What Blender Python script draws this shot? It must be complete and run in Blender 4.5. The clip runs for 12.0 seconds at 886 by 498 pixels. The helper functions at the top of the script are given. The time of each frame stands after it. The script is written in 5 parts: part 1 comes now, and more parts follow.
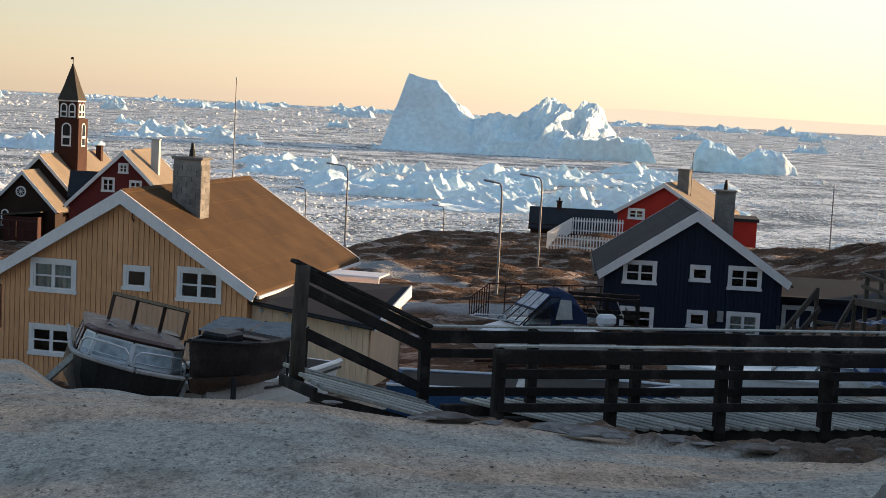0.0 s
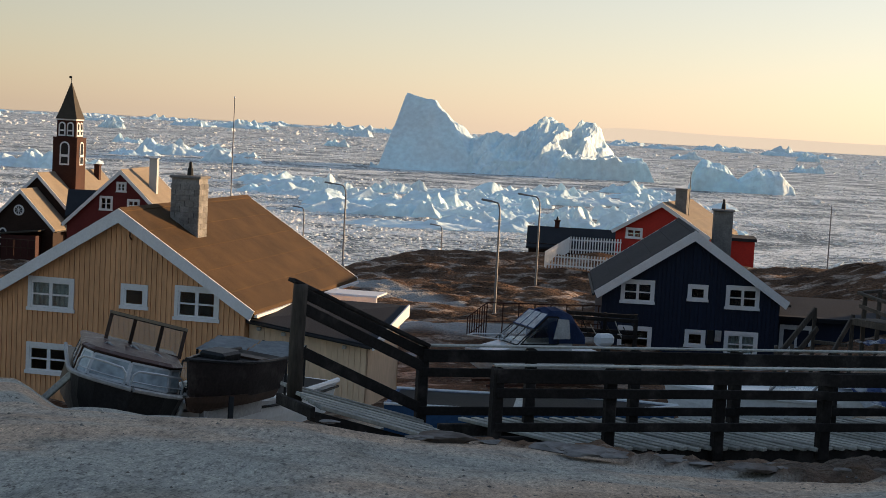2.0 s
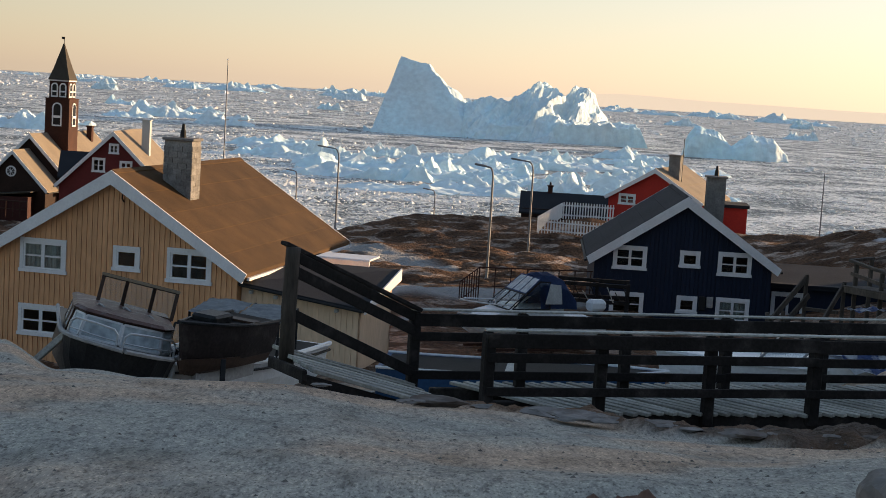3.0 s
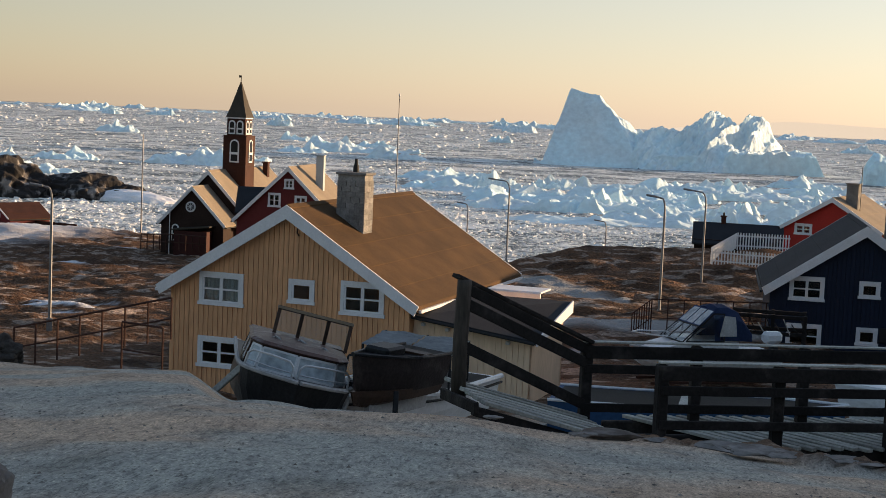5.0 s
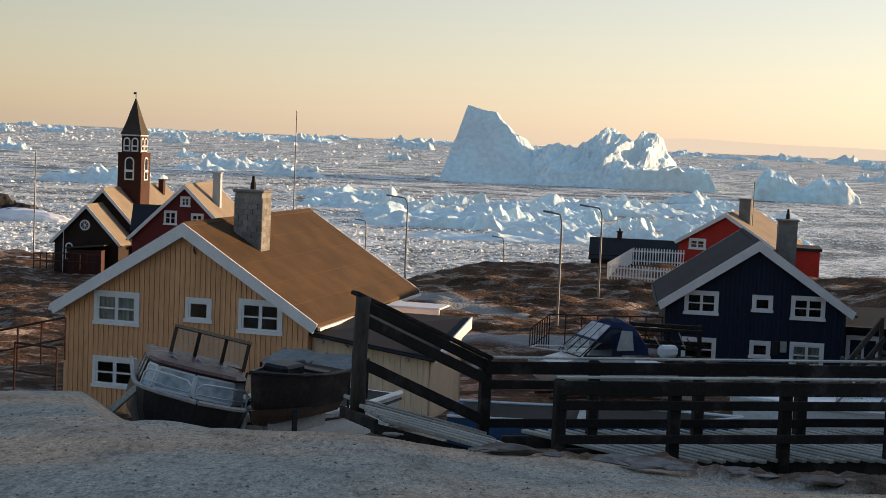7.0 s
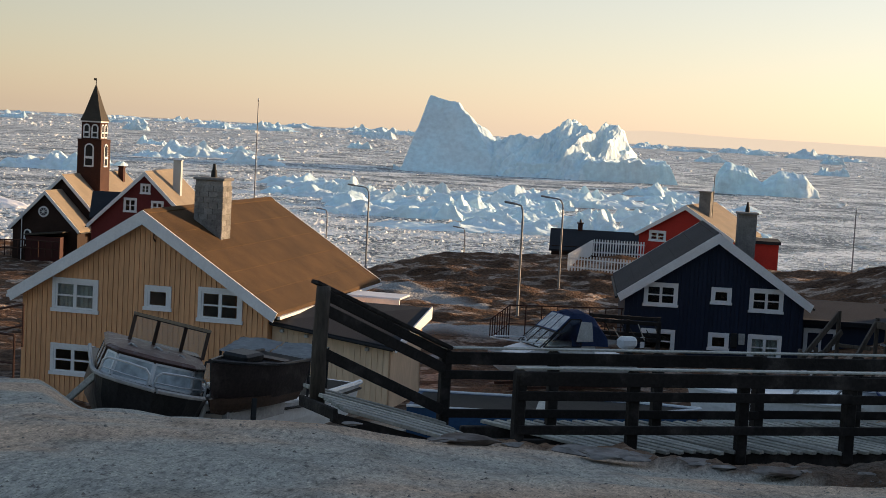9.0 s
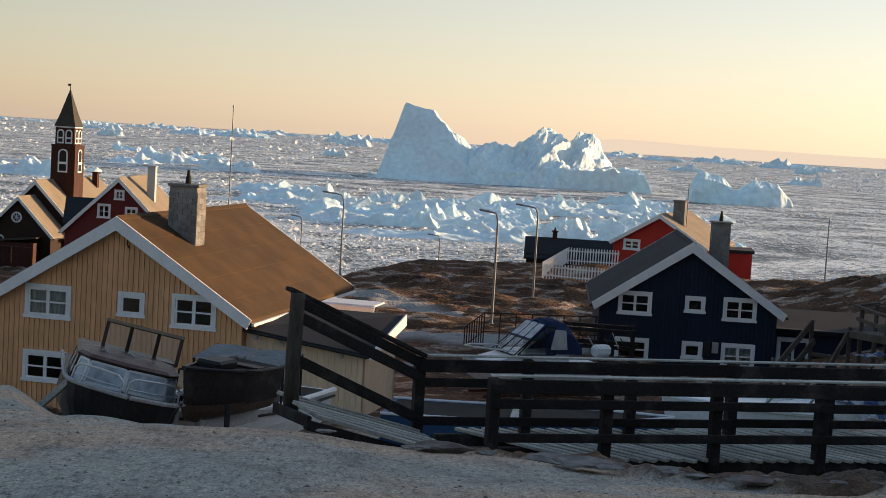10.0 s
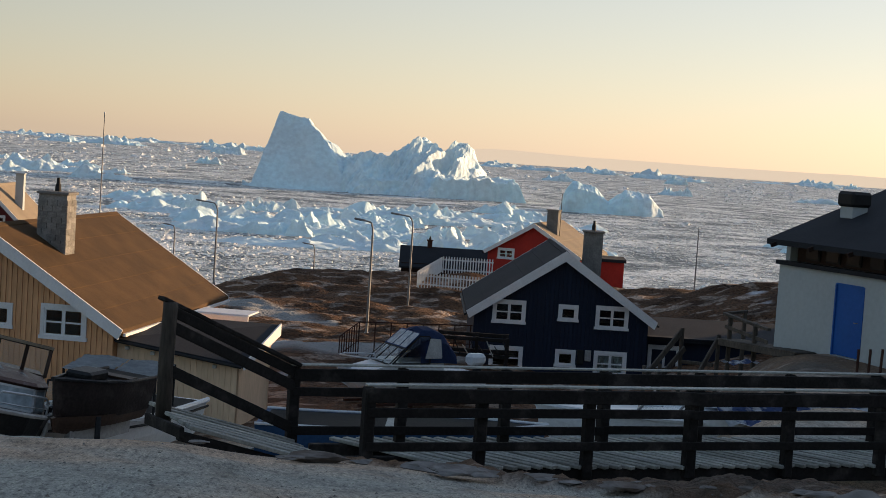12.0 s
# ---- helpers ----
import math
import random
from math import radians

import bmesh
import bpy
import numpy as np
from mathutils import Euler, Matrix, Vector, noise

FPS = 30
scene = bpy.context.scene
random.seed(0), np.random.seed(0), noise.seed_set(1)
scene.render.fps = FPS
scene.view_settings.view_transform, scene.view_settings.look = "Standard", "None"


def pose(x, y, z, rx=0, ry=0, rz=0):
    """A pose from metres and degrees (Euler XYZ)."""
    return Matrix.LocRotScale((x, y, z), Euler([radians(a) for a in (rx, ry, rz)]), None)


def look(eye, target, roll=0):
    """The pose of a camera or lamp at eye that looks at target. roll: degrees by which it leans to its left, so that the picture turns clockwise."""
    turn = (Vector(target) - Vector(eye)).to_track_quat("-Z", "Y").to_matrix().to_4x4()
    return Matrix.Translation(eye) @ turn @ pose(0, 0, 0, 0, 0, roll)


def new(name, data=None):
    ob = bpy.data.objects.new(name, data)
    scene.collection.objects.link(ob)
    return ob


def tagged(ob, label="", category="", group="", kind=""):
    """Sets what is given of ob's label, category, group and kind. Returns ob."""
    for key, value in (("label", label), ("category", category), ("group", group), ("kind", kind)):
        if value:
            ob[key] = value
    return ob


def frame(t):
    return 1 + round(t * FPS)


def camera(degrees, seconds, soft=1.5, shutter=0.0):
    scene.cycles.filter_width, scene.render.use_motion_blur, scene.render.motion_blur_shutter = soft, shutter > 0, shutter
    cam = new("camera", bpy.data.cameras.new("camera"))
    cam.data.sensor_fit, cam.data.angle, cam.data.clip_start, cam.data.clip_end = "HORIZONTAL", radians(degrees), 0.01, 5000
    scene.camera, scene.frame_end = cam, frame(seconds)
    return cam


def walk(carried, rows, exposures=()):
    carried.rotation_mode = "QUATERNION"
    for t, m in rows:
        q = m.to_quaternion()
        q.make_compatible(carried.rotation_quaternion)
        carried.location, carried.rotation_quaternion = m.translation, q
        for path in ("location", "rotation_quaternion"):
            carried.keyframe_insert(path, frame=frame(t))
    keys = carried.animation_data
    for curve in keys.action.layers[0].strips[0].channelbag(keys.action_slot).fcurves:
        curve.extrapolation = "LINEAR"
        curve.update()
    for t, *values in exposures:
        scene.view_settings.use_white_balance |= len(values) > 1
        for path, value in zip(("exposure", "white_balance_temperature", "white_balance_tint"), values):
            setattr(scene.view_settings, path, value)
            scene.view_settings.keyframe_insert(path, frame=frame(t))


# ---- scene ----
cam = camera(32.66, 12.0, soft=0.6)
EYE = 26.0
# seconds, yaw, pitch, roll
PATH = [
    (0, 0.090, -5.450, 2.951),
    (0.5, 0.092, -4.954, 3.008),
    (1, 0.218, -4.987, 3.016),
    (1.5, 0.244, -5.152, 2.900),
    (2, 0.046, -4.720, 3.030),
    (2.3, -0.105, -4.130, 3.098),
    (2.4, -0.980, -6.300, 3.560),
    (2.5, -0.951, -6.381, 3.577),
    (2.7, -0.666, -6.316, 3.566),
    (4.3, 1.890, -4.709, 2.785),
    (4.5, 3.082, -4.735, 2.758),
    (5, 6.250, -5.172, 2.536),
    (5.5, 8.131, -4.745, 2.382),
    (6, 6.998, -5.205, 2.261),
    (6.5, 5.032, -5.035, 2.925),
    (7, 2.422, -4.372, 2.470),
    (7.2, 1.843, -4.350, 2.532),
    (8.8, 1.174, -4.789, 2.931),
    (9, 0.920, -4.679, 3.087),
    (9.5, 0.422, -4.660, 3.200),
    (10, -0.022, -4.337, 3.423),
    (10.5, 0.467, -4.858, 3.216),
    (11, -0.388, -4.285, 3.252),
    (11.5, -3.602, -3.338, 3.458),
    (11.9, -4.083, -2.191, 3.638),
    (12, -4.734, -3.702, 3.784),
]
walk(cam, [(t, pose(0, 0, EYE, 90 + pitch, 0, yaw) @ pose(0, 0, 0, 0, 0, roll)) for t, yaw, pitch, roll in PATH], exposures=((0.0, 0.98, 6900, 17), (0.5, 0.97, 6900, 17), (2.5, 0.64, 6900, 17), (2.7, 0.8, 6900, 17), (4.3, 0.75, 6900, 17), (5.5, 0.72, 6900, 17), (10.5, 0.74, 6900, 17), (12.0, 0.58, 6900, 17)))

# ---- light ----
HAZE, HAZE_FALL, CLEAR = (0.97, 0.92, 0.95), 1.8, 0.52
SUN_AZ, SUN_EL = 61.0, 7.5   # degrees to the right of ahead, above the horizon
world = bpy.data.worlds.new("sky")
scene.world = world
world.use_nodes = True
wn, wl = world.node_tree.nodes, world.node_tree.links
sky = wn.new("ShaderNodeTexSky")
sky.sky_type, sky.sun_disc = "NISHITA", False
sky.sun_elevation, sky.sun_rotation = radians(SUN_EL), radians(SUN_AZ)
sky.air_density, sky.dust_density, sky.ozone_density, sky.altitude = 1.0, 0.35, 1.6, 20
# low haze, warm and brightest towards the sun, thinning out upwards
coord, sepw = wn.new("ShaderNodeTexCoord"), wn.new("ShaderNodeSeparateXYZ")
wl.new(coord.outputs["Generated"], sepw.inputs[0])


def wmath(op, x, y=0.0, z=0.0):
    k = wn.new("ShaderNodeMath")
    k.operation = op
    for i, v in enumerate((x, y, z)):
        if hasattr(v, "is_output"):
            wl.new(v, k.inputs[i])
        else:
            k.inputs[i].default_value = v
    return k.outputs[0]


up = wmath("MAXIMUM", sepw.outputs[2], 0.0)
thin = wmath("POWER", 2.718, wmath("MULTIPLY", up, -HAZE_FALL))
side = wmath("ADD", wmath("MULTIPLY", sepw.outputs[0], 0.55), wmath("MULTIPLY", sepw.outputs[1], 0.45))
glow = wmath("MULTIPLY", thin, wmath("MAXIMUM", wmath("MULTIPLY_ADD", side, 2.9, 0.6), 0.5))
haze = wn.new("ShaderNodeVectorMath")
haze.operation = "SCALE"
haze.inputs[0].default_value = HAZE
wl.new(glow, haze.inputs["Scale"])
sum_sky = wn.new("ShaderNodeVectorMath")
sum_sky.operation = "ADD"
clear = wn.new("ShaderNodeVectorMath")
clear.operation = "SCALE"
wl.new(wmath("MULTIPLY_ADD", wmath("POWER", up, 1.5), 1.25, CLEAR), clear.inputs["Scale"])   # the haze thins out overhead
wl.new(sky.outputs["Color"], clear.inputs[0])
wl.new(clear.outputs[0], sum_sky.inputs[0])
wl.new(haze.outputs[0], sum_sky.inputs[1])
wl.new(sum_sky.outputs[0], wn["Background"].inputs["Color"])
wn["Background"].inputs["Strength"].default_value = 0.122
sun_data = bpy.data.lights.new("sun", "SUN")
sun_data.energy, sun_data.angle, sun_data.color = 5.0, radians(0.6), (1.0, 0.72, 0.42)
sun = new("sun", sun_data)
sun_way = Vector((math.sin(radians(SUN_AZ)) * math.cos(radians(SUN_EL)), math.cos(radians(SUN_AZ)) * math.cos(radians(SUN_EL)), math.sin(radians(SUN_EL))))
sun.matrix_world = look(sun_way * 200, (0, 0, 0))


# ---- materials ----
def mat(name, base, rough=0.8, var=0.2, big=0.6, fine=12.0, bump=0.3, depth=0.02, second=None, cover=0.5, sharp=0.12,
        patch=1.0, metal=0.0, rnd=0.0, stretch=(1, 1, 1), spec=0.2):
    m = bpy.data.materials.new(name)
    m.use_nodes = True
    n, l = m.node_tree.nodes, m.node_tree.links
    b = n["Principled BSDF"]
    b.inputs["Roughness"].default_value, b.inputs["Metallic"].default_value = rough, metal
    b.inputs["Specular IOR Level"].default_value = spec
    geo, sc = n.new("ShaderNodeNewGeometry"), n.new("ShaderNodeVectorMath")
    sc.operation = "MULTIPLY"
    sc.inputs[1].default_value = stretch
    l.new(geo.outputs["Position"], sc.inputs[0])

    def tex(scale, detail=4.0):
        t = n.new("ShaderNodeTexNoise")
        t.inputs["Scale"].default_value, t.inputs["Detail"].default_value = scale, detail
        l.new(sc.outputs[0], t.inputs["Vector"])
        return t.outputs["Fac"]

    def blend(kind, fac, a, c):
        x = n.new("ShaderNodeMix")
        x.data_type, x.blend_type = "RGBA", kind
        for sock, v in ((x.inputs["Factor"], fac), (x.inputs["A"], a), (x.inputs["B"], c)):
            if hasattr(v, "is_output"):
                l.new(v, sock)
            else:
                sock.default_value = (*v, 1) if isinstance(v, tuple) else v
        return x.outputs["Result"]

    def span(v, lo, hi, a, c):
        r = n.new("ShaderNodeMapRange")
        for i, w in enumerate((lo, hi, a, c)):
            r.inputs[i + 1].default_value = w
        l.new(v, r.inputs[0])
        return r.outputs[0]

    f1, f2 = tex(big), tex(fine, 6.0)
    col = base
    if second:
        col = blend("MIX", span(tex(patch, 6.0), cover - sharp, cover + sharp, 0, 1), base, second)
    for f, k in ((f1, var), (f2, var)):
        gray = n.new("ShaderNodeCombineColor")
        v = span(f, 0.3, 0.7, 1 - k, 1 + k)
        for s in gray.inputs:
            l.new(v, s)
        col = blend("MULTIPLY", 1.0, col, gray.outputs[0])
    if rnd:
        info, gray = n.new("ShaderNodeObjectInfo"), n.new("ShaderNodeCombineColor")
        v = span(info.outputs["Random"], 0, 1, 1 - rnd, 1 + rnd)
        for s in gray.inputs:
            l.new(v, s)
        col = blend("MULTIPLY", 1.0, col, gray.outputs[0])
    if isinstance(col, tuple):
        b.inputs["Base Color"].default_value = (*col, 1)
    else:
        l.new(col, b.inputs["Base Color"])
    bp = n.new("ShaderNodeBump")
    bp.inputs["Strength"].default_value, bp.inputs["Distance"].default_value = bump, depth
    l.new(f2, bp.inputs["Height"])
    l.new(bp.outputs[0], b.inputs["Normal"])
    return m


def glass(name, tint=(0.75, 0.85, 0.85)):
    m = bpy.data.materials.new(name)
    m.use_nodes = True
    b = m.node_tree.nodes["Principled BSDF"]
    b.inputs["Base Color"].default_value = (*tint, 1)
    b.inputs["Transmission Weight"].default_value, b.inputs["Roughness"].default_value, b.inputs["IOR"].default_value = 1.0, 0.03, 1.45
    return m


M_YELLOW = mat("yellow_paint", (0.67, 0.36, 0.185), 0.7, 0.10, 0.8, 9, 0.25, rnd=0.07, stretch=(1, 1, 0.25))
M_WHITE = mat("white_paint", (0.72, 0.72, 0.72), 0.55, 0.06, 1.5, 14, 0.15)
M_OCHRE_ROOF = mat("brown_felt_roof", (0.072, 0.038, 0.014), 0.9, 0.25, 0.7, 25, 0.5, rnd=0.06)
M_DARK_ROOF = mat("dark_felt_roof", (0.022, 0.024, 0.028), 0.85, 0.15, 0.6, 25, 0.4, rnd=0.06)
M_TAN_ROOF = mat("tan_roof", (0.25, 0.20, 0.145), 0.9, 0.12, 0.5, 20, 0.4)
M_NAVY = mat("navy_paint", (0.010, 0.017, 0.036), 0.6, 0.12, 0.8, 9, 0.25, rnd=0.1, stretch=(1, 1, 0.25))
M_RED = mat("red_paint", (0.42, 0.032, 0.022), 0.65, 0.10, 0.8, 9, 0.2, rnd=0.06)
M_DARKRED = mat("dark_red_paint", (0.12, 0.020, 0.019), 0.65, 0.12, 0.8, 9, 0.2, rnd=0.06)
M_BROWNWOOD = mat("dark_brown_timber", (0.030, 0.016, 0.012), 0.8, 0.2, 0.8, 9, 0.3, rnd=0.1)
M_TOWER = mat("red_brown_timber", (0.055, 0.020, 0.012), 0.8, 0.2, 0.8, 9, 0.3)
M_BRICK = mat("grey_masonry", (0.22, 0.21, 0.195), 0.9, 0.22, 2.5, 14, 0.5, rnd=0.2)
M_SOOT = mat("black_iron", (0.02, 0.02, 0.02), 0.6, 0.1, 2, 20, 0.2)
M_GLASS = glass("window_glass")
M_CURTAIN = mat("grey_curtain", (0.45, 0.46, 0.45), 0.9, 0.15, 3, 20, 0.2)
M_FENCE = mat("weathered_dark_timber", (0.017, 0.015, 0.014), 0.85, 0.25, 1.5, 22, 0.5, rnd=0.25, second=(0.05, 0.044, 0.04), cover=0.64, patch=3.0)
M_DECK = mat("grey_deck_timber", (0.33, 0.33, 0.295), 0.85, 0.22, 1.5, 22, 0.5, rnd=0.25)
M_ANNEX = mat("tan_paint", (0.68, 0.50, 0.34), 0.7, 0.08, 0.8, 9, 0.2, rnd=0.04, stretch=(1, 1, 0.25))
M_POST = mat("brown_weathered_timber", (0.085, 0.072, 0.06), 0.85, 0.3, 2.0, 25, 0.6, rnd=0.15, stretch=(1, 1, 0.2))
M_STEEL = mat("galvanised_steel", (0.22, 0.22, 0.22), 0.5, 0.12, 2, 20, 0.1, metal=0.3)
M_RUST = mat("rusty_iron", (0.06, 0.028, 0.02), 0.8, 0.25, 3, 20, 0.3)
M_HULL = mat("black_hull_paint", (0.016, 0.017, 0.018), 0.45, 0.3, 2, 18, 0.3)
M_BOATBROWN = mat("dark_red_brown_hull", (0.022, 0.016, 0.015), 0.6, 0.3, 2, 18, 0.4, second=(0.06, 0.05, 0.045), cover=0.68, patch=2.5)
M_BOATWHITE = mat("white_gelcoat", (0.66, 0.68, 0.68), 0.3, 0.08, 1.5, 14, 0.1)
M_BOATGREY = mat("grey_bottom_paint", (0.33, 0.33, 0.32), 0.7, 0.15, 2, 14, 0.2)
M_BLUE = mat("blue_hull_paint", (0.02, 0.07, 0.16), 0.5, 0.15, 1.5, 14, 0.2)
M_VARNISH = mat("brown_varnish", (0.055, 0.032, 0.022), 0.5, 0.2, 2, 18, 0.2)
M_CABINTOP = mat("peeling_brown_paint", (0.085, 0.045, 0.036), 0.45, 0.25, 3, 22, 0.3, second=(0.22, 0.2, 0.19), cover=0.66, patch=4.0)
M_TARP = mat("grey_tarpaulin", (0.34, 0.37, 0.38), 0.7, 0.15, 2, 9, 0.5, depth=0.04)
M_CANVAS = mat("navy_canvas", (0.03, 0.055, 0.13), 0.8, 0.15, 2, 12, 0.4)
M_ROCK = mat("grey_gneiss", (0.20, 0.185, 0.17), 0.9, 0.3, 0.9, 7, 0.7, 0.05, second=(0.10, 0.075, 0.06), cover=0.6, patch=1.4)
M_BROWNROCK = mat("brown_rock", (0.030, 0.027, 0.026), 0.9, 0.3, 0.08, 0.6, 0.9, 0.6, second=(0.22, 0.20, 0.185), cover=0.60, sharp=0.05, patch=0.3, stretch=(1, 1, 0.5))
M_SNOW = mat("old_snow", (0.82, 0.83, 0.85), 0.7, 0.06, 0.3, 3, 0.3)
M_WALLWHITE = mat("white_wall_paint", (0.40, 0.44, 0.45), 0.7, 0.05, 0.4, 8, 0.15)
M_DOORBLUE = mat("blue_door_paint", (0.010, 0.10, 0.36), 0.5, 0.07, 0.8, 9, 0.15)
M_ICE = mat("glacier_ice", (0.74, 0.86, 0.88), 0.65, 0.10, 0.03, 0.35, 0.8, 0.6, second=(0.58, 0.82, 0.88), cover=0.58, sharp=0.2, patch=0.03)
M_BRASH = mat("brash_ice", (0.84, 0.83, 0.79), 0.8, 0.16, 0.02, 0.5, 0.5, 0.3)


M_CHROME = mat("bright_tube", (0.55, 0.56, 0.56), 0.35, 0.1, 2, 20, 0.05, metal=0.4)
M_BOATPANE = mat("boat_window", (0.40, 0.46, 0.48), 0.12, 0.25, 1.5, 6, 0.05)
M_PANE = glass("clear_pane", (0.85, 0.9, 0.9))
M_TARPBLUE = mat("blue_white_tarpaulin", (0.05, 0.09, 0.22), 0.6, 0.2, 2, 8, 0.5, second=(0.55, 0.58, 0.6), cover=0.5, sharp=0.04, patch=3.0)
M_REDROCK = mat("reddish_rock", (0.17, 0.10, 0.075), 0.9, 0.3, 2, 12, 0.7, 0.03)
M_DARKROCK = mat("dark_rock", (0.055, 0.05, 0.045), 0.9, 0.3, 1.5, 9, 0.7, 0.04)
# emission on the far hills stands in for sunlit haze before them
M_HILLGLOW = bpy.data.materials.new("haze_glow_hill")
M_HILLGLOW.use_nodes = True
M_HILLGLOW.node_tree.nodes["Principled BSDF"].inputs["Base Color"].default_value = (0.3, 0.26, 0.2, 1)
M_HILLGLOW.node_tree.nodes["Principled BSDF"].inputs["Emission Color"].default_value = (0.86, 0.70, 0.50, 1)
M_HILLGLOW.node_tree.nodes["Principled BSDF"].inputs["Emission Strength"].default_value = 0.52


# ---- mesh helpers ----
def part(name, bm, material, parent, label="", smooth=False):
    me = bpy.data.meshes.new(name)
    bmesh.ops.recalc_face_normals(bm, faces=bm.faces)
    bm.to_mesh(me)
    bm.free()
    me.materials.append(material)
    if smooth:
        for p in me.polygons:
            p.use_smooth = True
    ob = new(name, me)
    ob.parent = parent
    if label:
        tagged(ob, label)
    return ob


def thing(name, label, category, m=None, group="", kind=""):
    ob = new(name)
    if m is not None:
        ob.matrix_world = m
    return tagged(ob, label, category, group, kind)


def box(bm, x0, x1, y0, y1, z0, z1, bevel=0.0):
    made = bmesh.ops.create_cube(bm, size=1.0, matrix=Matrix.Translation(((x0 + x1) / 2, (y0 + y1) / 2, (z0 + z1) / 2)) @ Matrix.Diagonal((x1 - x0, y1 - y0, z1 - z0, 1)))
    if bevel:
        bmesh.ops.bevel(bm, geom=list({e for v in made["verts"] for e in v.link_edges}), offset=bevel, segments=1, affect="EDGES")
    return bm


def beam(bm, a, b, w, h, up=(0, 0, 1), bevel=0.0):
    """A square bar from a to b, w wide and h high."""
    a, b = Vector(a), Vector(b)
    d = (b - a).normalized()
    side = d.cross(Vector(up))
    side = side.normalized() if side.length > 1e-4 else Vector((1, 0, 0))
    top = side.cross(d)
    vs = [bm.verts.new(p + side * w / 2 * i + top * h / 2 * j) for p in (a, b) for i, j in ((-1, -1), (1, -1), (1, 1), (-1, 1))]
    for f in ((3, 2, 1, 0), (4, 5, 6, 7), (0, 1, 5, 4), (1, 2, 6, 5), (2, 3, 7, 6), (3, 0, 4, 7)):
        bm.faces.new([vs[i] for i in f])
    if bevel:
        bmesh.ops.bevel(bm, geom=list({e for v in vs for e in v.link_edges}), offset=bevel, segments=1, affect="EDGES")
    return bm


def tube(bm, pts, r, n=8, r2=None):
    """A round bar along pts."""
    pts = [Vector(p) for p in pts]
    r2 = r if r2 is None else r2
    rings = []
    for i, p in enumerate(pts):
        d = (pts[min(i + 1, len(pts) - 1)] - pts[max(i - 1, 0)]).normalized()
        u = d.cross(Vector((0.3, 1, 0.1))).normalized()
        w = d.cross(u)
        k = r + (r2 - r) * i / (len(pts) - 1)
        rings.append([bm.verts.new(p + (u * math.cos(q) + w * math.sin(q)) * k) for q in (2 * math.pi * j / n for j in range(n))])
    for a, b in zip(rings, rings[1:]):
        for j in range(n):
            bm.faces.new((a[j], a[(j + 1) % n], b[(j + 1) % n], b[j]))
    bm.faces.new(rings[0][::-1])
    bm.faces.new(rings[-1])
    return bm


def prism(bm, outline, y0, y1):
    """A slab with the outline (x, z) from y0 to y1."""
    a = [bm.verts.new((x, y0, z)) for x, z in outline]
    b = [bm.verts.new((x, y1, z)) for x, z in outline]
    n = len(outline)
    bm.faces.new(a)
    bm.faces.new(b[::-1])
    for i in range(n):
        bm.faces.new((a[i], b[i], b[(i + 1) % n], a[(i + 1) % n]))
    return bm


def nb():
    return bmesh.new()


# ---- ground ----
BEARINGS = (-0.42, -0.285, -0.245, -0.1, 0.0, 0.18, 0.34)
PROFILES = (   # range, height
    ((0, 24.3), (9, 23.5), (20, 22.3), (29, 20.9), (34, 18.2), (45, 16.4), (70, 15.2), (100, 12.9), (150, 11.0), (200, 9.6), (240, 5), (275, -0.5), (330, -6)),
    ((0, 24.3), (9, 23.55), (20, 22.36), (28, 20.98), (33, 18.3), (45, 16.1), (70, 15.1), (100, 13.2), (150, 10.8), (200, 8), (240, 3), (275, -1), (330, -6)),
    ((0, 24.3), (9, 23.6), (16, 22.75), (20, 22.0), (24, 21.22), (27, 20.4), (30, 19.75), (36, 17.2), (52, 15.5), (75, 15.0), (110, 13.6), (150, 10.3), (200, 5), (240, -0.5), (330, -6)),
    ((0, 24.3), (9, 23.6), (16, 22.72), (20, 21.98), (23, 21.1), (27, 20.2), (30, 19.65), (36, 17.3), (50, 15.8), (75, 15.3), (110, 15.2), (150, 7), (200, 1), (240, -2), (330, -6)),
    ((0, 24.3), (9, 23.6), (17, 22.4), (20, 21.7), (23, 20.7), (27, 20.1), (32, 19.2), (37, 17.6), (45, 16.6), (58, 16.0), (75, 15.6), (92, 14.9), (112, 17.2), (150, 3), (330, -6)),
    ((0, 24.3), (9, 23.7), (17, 22.3), (19, 21.8), (23, 20.7), (27, 20.1), (32, 19.2), (37, 17.6), (45, 16.6), (60, 15.8), (72, 15.4), (90, 15.0), (112, 17.2), (130, 14), (170, -1), (330, -6)),
    ((0, 24.3), (9, 23.9), (17, 22.5), (22, 21.5), (38, 21.1), (46, 20.9), (60, 17.5), (80, 16.6), (107, 19.2), (130, 13), (170, -1), (330, -6)),
)


